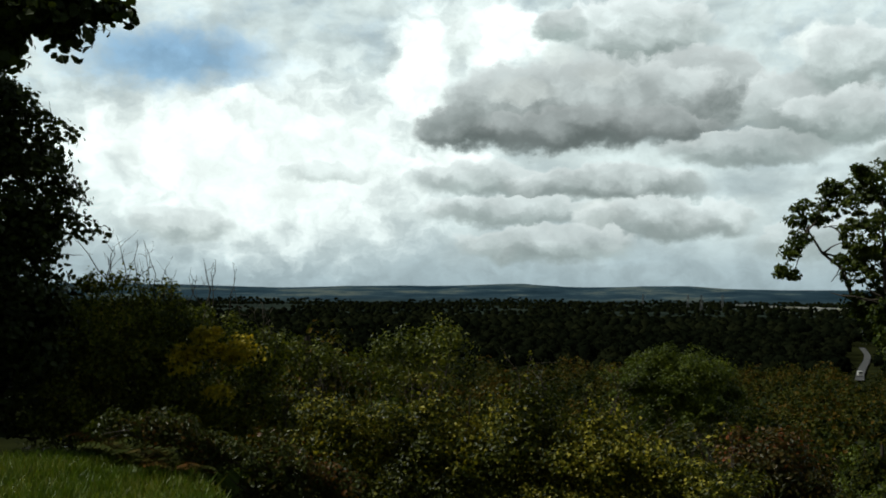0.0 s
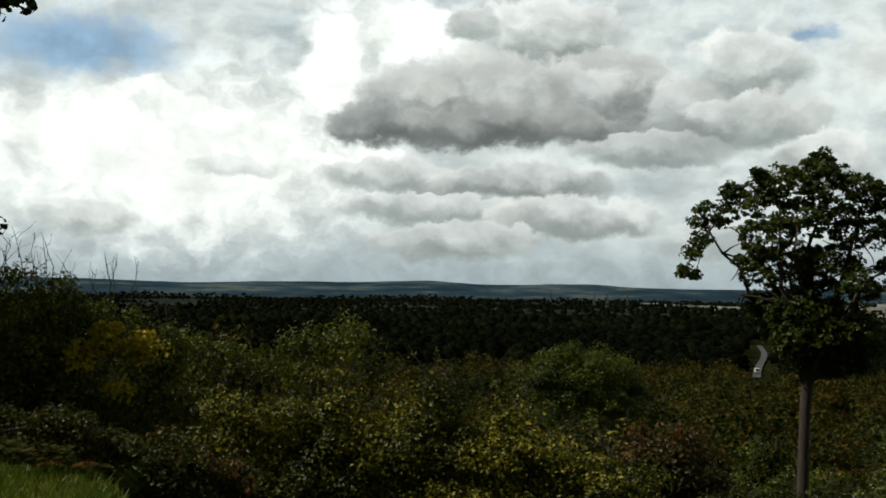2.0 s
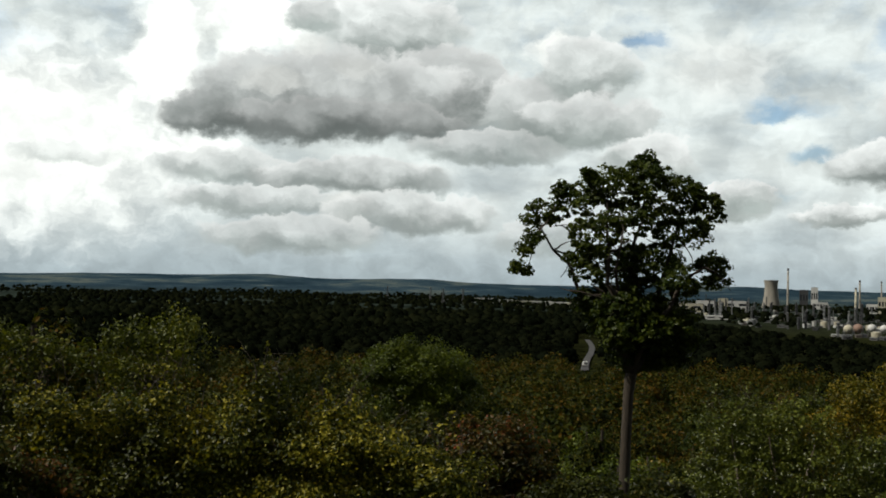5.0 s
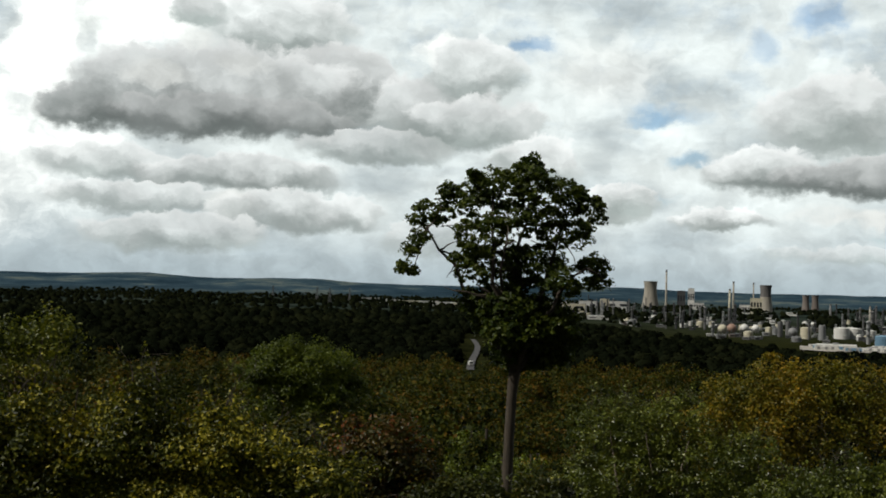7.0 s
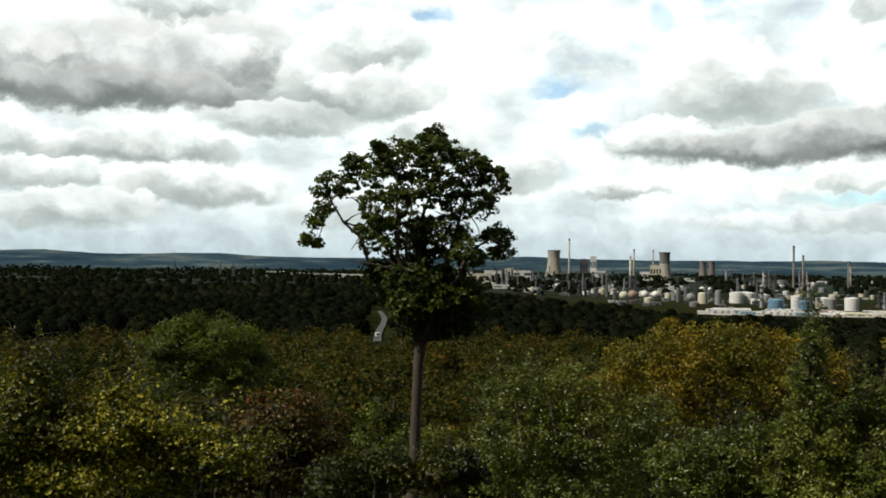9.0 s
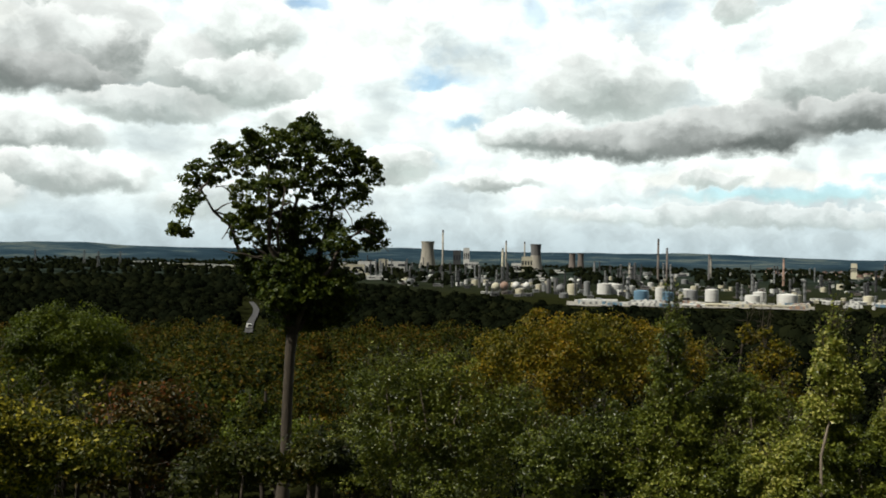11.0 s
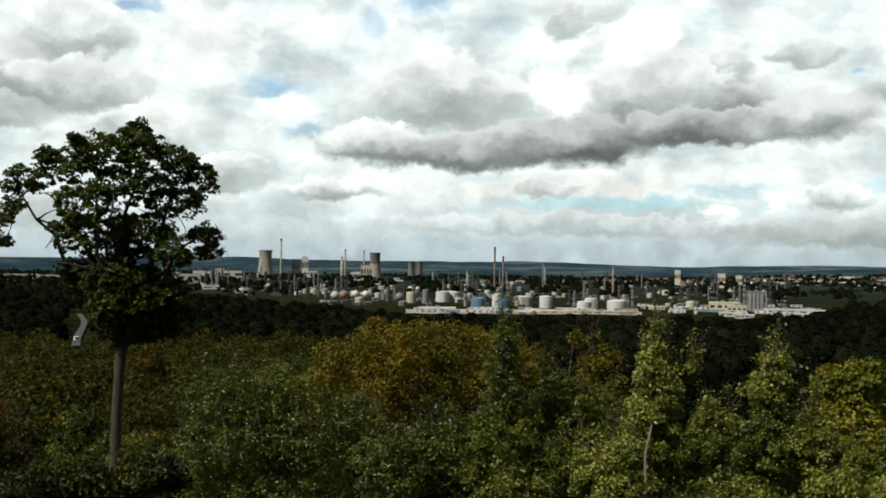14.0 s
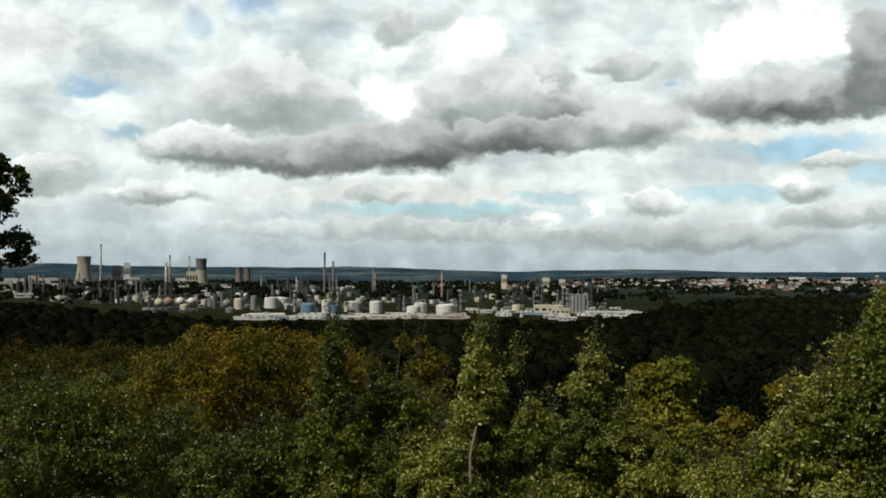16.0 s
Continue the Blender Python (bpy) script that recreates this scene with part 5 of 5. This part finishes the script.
def van(az, dist):
    v = empty("van", facing(az, dist, 8, 0.9), "white van on the country road", "van")
    part("body", box(-1.0, -2.6, 0.45, 1.0, 1.6, 2.5), M_WHITE, v)
    part("cab", box(-0.98, 1.6, 0.45, 0.98, 2.7, 1.7), M_WHITE, v)
    part("rear_window", box(-0.8, -2.64, 1.5, 0.8, -2.6, 2.2), M_WINDOW, v)
    for x in (-1.0, 1.0):
        for y in (-1.7, 1.7):
            w = lathe([(0.36, -0.12), (0.36, 0.12)], 14)
            bmesh.ops.transform(w, matrix=pose(x * 0.92, y, 0.36, 0, 90, 0), verts=w.verts)
            part("wheel", w, M_DARKSTEEL, v)


van(22.0, 545)

# ---- clutter of the works: many small buildings, columns and racks ----
rng = random.Random(4)
for i in range(520):
    az = rng.uniform(27.5, 60)
    el = -rng.uniform(0.82, 2.25)
    if az < 35:
        el = -rng.uniform(0.85, np.interp(az, (27, 31, 35), (1.1, 1.75, 2.0)))
    dist = reach(el)
    k = rng.random()
    if k < 0.62:
        big = dist / 1500 * (1.0 if az < 46 else 0.7)
        mat = rng.choice((M_WHITE, M_CREAM, M_GREY, M_STEEL, M_DARKSTEEL, M_DARKSTEEL, M_BROWNCONC, M_DARKSTEEL) if az > 44 else (M_WHITE, M_WHITE, M_GREY, M_STEEL, M_STEEL, M_BROWNCONC, M_DARKSTEEL, M_DARKSTEEL, M_DARKSTEEL))
        hall(az, dist, rng.uniform(4, 15) * big, rng.uniform(6, 12), rng.uniform(1.6, 4.0) * big, mat,
             {M_WHITE: "white works building with flat roof", M_GREY: "grey clad works building", M_CREAM: "cream works building with flat roof", M_STEEL: "steel clad works building", M_BROWNCONC: "brown brick works building", M_DARKSTEEL: "dark works building with flat roof"}[mat], windows=1, turn=rng.uniform(-20, 20))
    elif k < 0.82:
        c = empty("process_column", facing(az, dist), "slender steel process column with platforms", "process column", "process columns of the works")
        h = rng.uniform(14, 30) * (dist / 1500) ** 0.5
        r = rng.uniform(0.9, 1.9)
        part("column", lathe([(r, -2), (r, h), (r * 0.6, h + r * 0.5)], 12), rng.choice((M_STEEL, M_GREY, M_DARKSTEEL)), c)
        for f in (0.4, 0.7, 0.95):
            part("platform", lathe([(r, h * f), (r * 1.8, h * f), (r * 1.8, h * f + 0.4), (r, h * f + 0.4)], 12), M_DARKSTEEL, c)
    else:
        storage_tank(az, dist, rng.uniform(5, 11), rng.uniform(4, 8), rng.choice((M_WHITE, M_GREY, M_CREAM)), "small upright storage tank")

# freight containers and sheds standing about the yards
rng = random.Random(21)


def container(mat, label):
    c = empty("freight_container", Matrix.Identity(4), label, "container", "containers in the yards")
    body = part("body", box(-6.1, -1.25, 0.1, 6.1, 1.25, 2.7), mat, c)
    part("roof", box(-6.0, -1.2, 2.7, 6.0, 1.2, 2.78), M_WHITE, c)
    for x in (-3.05, 3.05):
        part("door", box(x - 1.1, -1.31, 0.3, x + 1.1, -1.25, 2.5), M_GREY, body)
    return c


boxes_ = [container(m, l) for m, l in ((M_WHITE, "white freight container standing in the yard"), (M_RUSTY, "rusty freight container standing in the yard"), (M_BLUE, "blue freight container standing in the yard"), (M_CREAM, "cream freight container standing in the yard"))]
for i in range(90):
    az = rng.uniform(39.8, 61.5)
    dist = rng.uniform(884, 985) if az < 52.3 else reach(-rng.uniform(2.0, 2.5))
    m = facing(az, dist, rng.choice((0, 0, 8, 90)) + rng.uniform(-6, 6), 1.05 if dist < 958 and az < 52.3 else 0.1)
    if i < 4:
        boxes_[i].matrix_basis = m
    else:
        copy_thing(boxes_[rng.choice((0, 0, 1, 2, 3))], Matrix.Identity(4)).matrix_basis = m

# pale roofs of the estate beyond the wood
for az, el, w, h, mat in ((16.4, -0.80, 90, 16, M_WHITE), (15.6, -0.78, 50, 10, M_GREY), (17.6, -0.88, 60, 14, M_WHITE), (18.6, -0.9, 90, 13, M_CREAM), (19.6, -0.92, 80, 14, M_WHITE), (20.6, -0.93, 70, 13, M_WHITE),
                          (21.5, -0.94, 80, 12, M_CREAM), (22.4, -0.95, 60, 13, M_GREY), (14.2, -0.8, 40, 10, M_GREY), (12.8, -0.78, 50, 8, M_GREY), (26.8, -0.98, 60, 26, M_WHITE), (27.6, -1.0, 90, 22, M_CREAM), (28.4, -0.95, 70, 30, M_WHITE), (28.0, -1.25, 60, 7, M_GREY), (29.0, -1.4, 60, 6, M_WHITE)):
    hall(az, min(reach(el), 3500), w * 0.62, 40, h * 0.8, mat, {M_WHITE: "white flat roofed hall beyond the wood", M_CREAM: "cream flat roofed hall beyond the wood", M_GREY: "grey hall beyond the wood"}[mat], name="estate_hall", windows=2, group="halls of the estate")


def pylon(az, dist, h):
    """A lattice mast with three pairs of arms."""
    p = empty("power_pylon", facing(az, dist, 25), "grey lattice power pylon above the wood", "pylon", "power pylons across the plain")
    for sx in (-1, 1):
        for sy in (-1, 1):
            v, q = tube_np(np.array([(sx * h * 0.09, sy * h * 0.09, -2), (sx * h * 0.035, sy * h * 0.035, h * 0.55), (sx * 0.4, sy * 0.4, h)]), [0.45, 0.35, 0.25], 4)
            under("leg", mesh_np("leg", v, q, M_STEEL), p)
    for f, w in ((0.62, 0.17), (0.76, 0.22), (0.9, 0.15)):
        v, q = tube_np(np.array([(-h * w, 0, h * f), (0, 0, h * f + h * 0.02), (h * w, 0, h * f)]), [0.2, 0.5, 0.2], 4)
        under("arm", mesh_np("arm", v, q, M_STEEL), p)
    for k in range(7):
        z0, z1 = h * (0.02 + k * 0.12), h * (0.14 + k * 0.12)
        w0, w1 = [h * np.interp(z / h, (0, 0.55, 1), (0.09, 0.035, 0.012)) for z in (z0, z1)]
        for sy in (-1, 1):
            v, q = tube_np(np.array([(-w0, sy * w0, z0), (0, sy * (w0 + w1) / 2, (z0 + z1) / 2), (w1, sy * w1, z1)]), [0.22, 0.22, 0.22], 4)
            under("brace", mesh_np("brace", v, q, M_STEEL), p)


for az, dist, h in ((13.4, 2500, 42), (14.1, 2300, 40), (15.2, 2600, 42), (11.0, 2700, 42), (24.9, 2600, 40)):
    pylon(az, dist, h)

# ---- the town on its rise ----
house_protos = []
for i, (wm, rm, lab) in enumerate(((M_WHITE, M_ROOFTILE, "white house with a red brown tiled roof"), (M_CREAM, M_ROOFTILE, "cream house with a tiled roof"), (M_WHITE, M_SLATE, "white house with a slate roof"), (M_RUSTY, M_ROOFTILE, "brick house with a tiled roof"))):
    hs = hall(60, 3000, 13, 10, 6.5, wm, lab, "house", "house", True, 0, 3, rm, "houses of the town")
    house_protos.append(hs)
rng = random.Random(9)
placed = 0
while placed < 300:
    az = rng.uniform(50, 77)
    dist = rng.uniform(2500, 3850)
    if az < 62 and rng.random() < 0.5:
        continue
    if noise.noise(Vector((az * 0.4, dist * 0.003, 9))) < -0.15:
        continue
    hs = house_protos[placed % 4]
    m = facing(az, dist, rng.uniform(-70, 70))
    s = rng.uniform(0.6, 1.15)
    if placed < 4:
        hs.matrix_basis = m
    else:
        o = copy_thing(hs, m)
        o.scale = (s * rng.uniform(0.9, 1.6), s, s)
    placed += 1
for az, dist, w, h in ((56.7, 2300, 16, 30), (57.6, 2350, 14, 26), (54.4, 2600, 14, 36), (63, 3000, 40, 14), (66, 3100, 40, 15), (70, 3300, 50, 18), (72.5, 3400, 40, 16), (68, 3200, 60, 12)):
    hall(az, dist, w, 14, h, M_CREAM if w < 30 else M_WHITE, "pale apartment block above the roofs", "apartment block", "apartment_block", windows=6, group="blocks of the town")
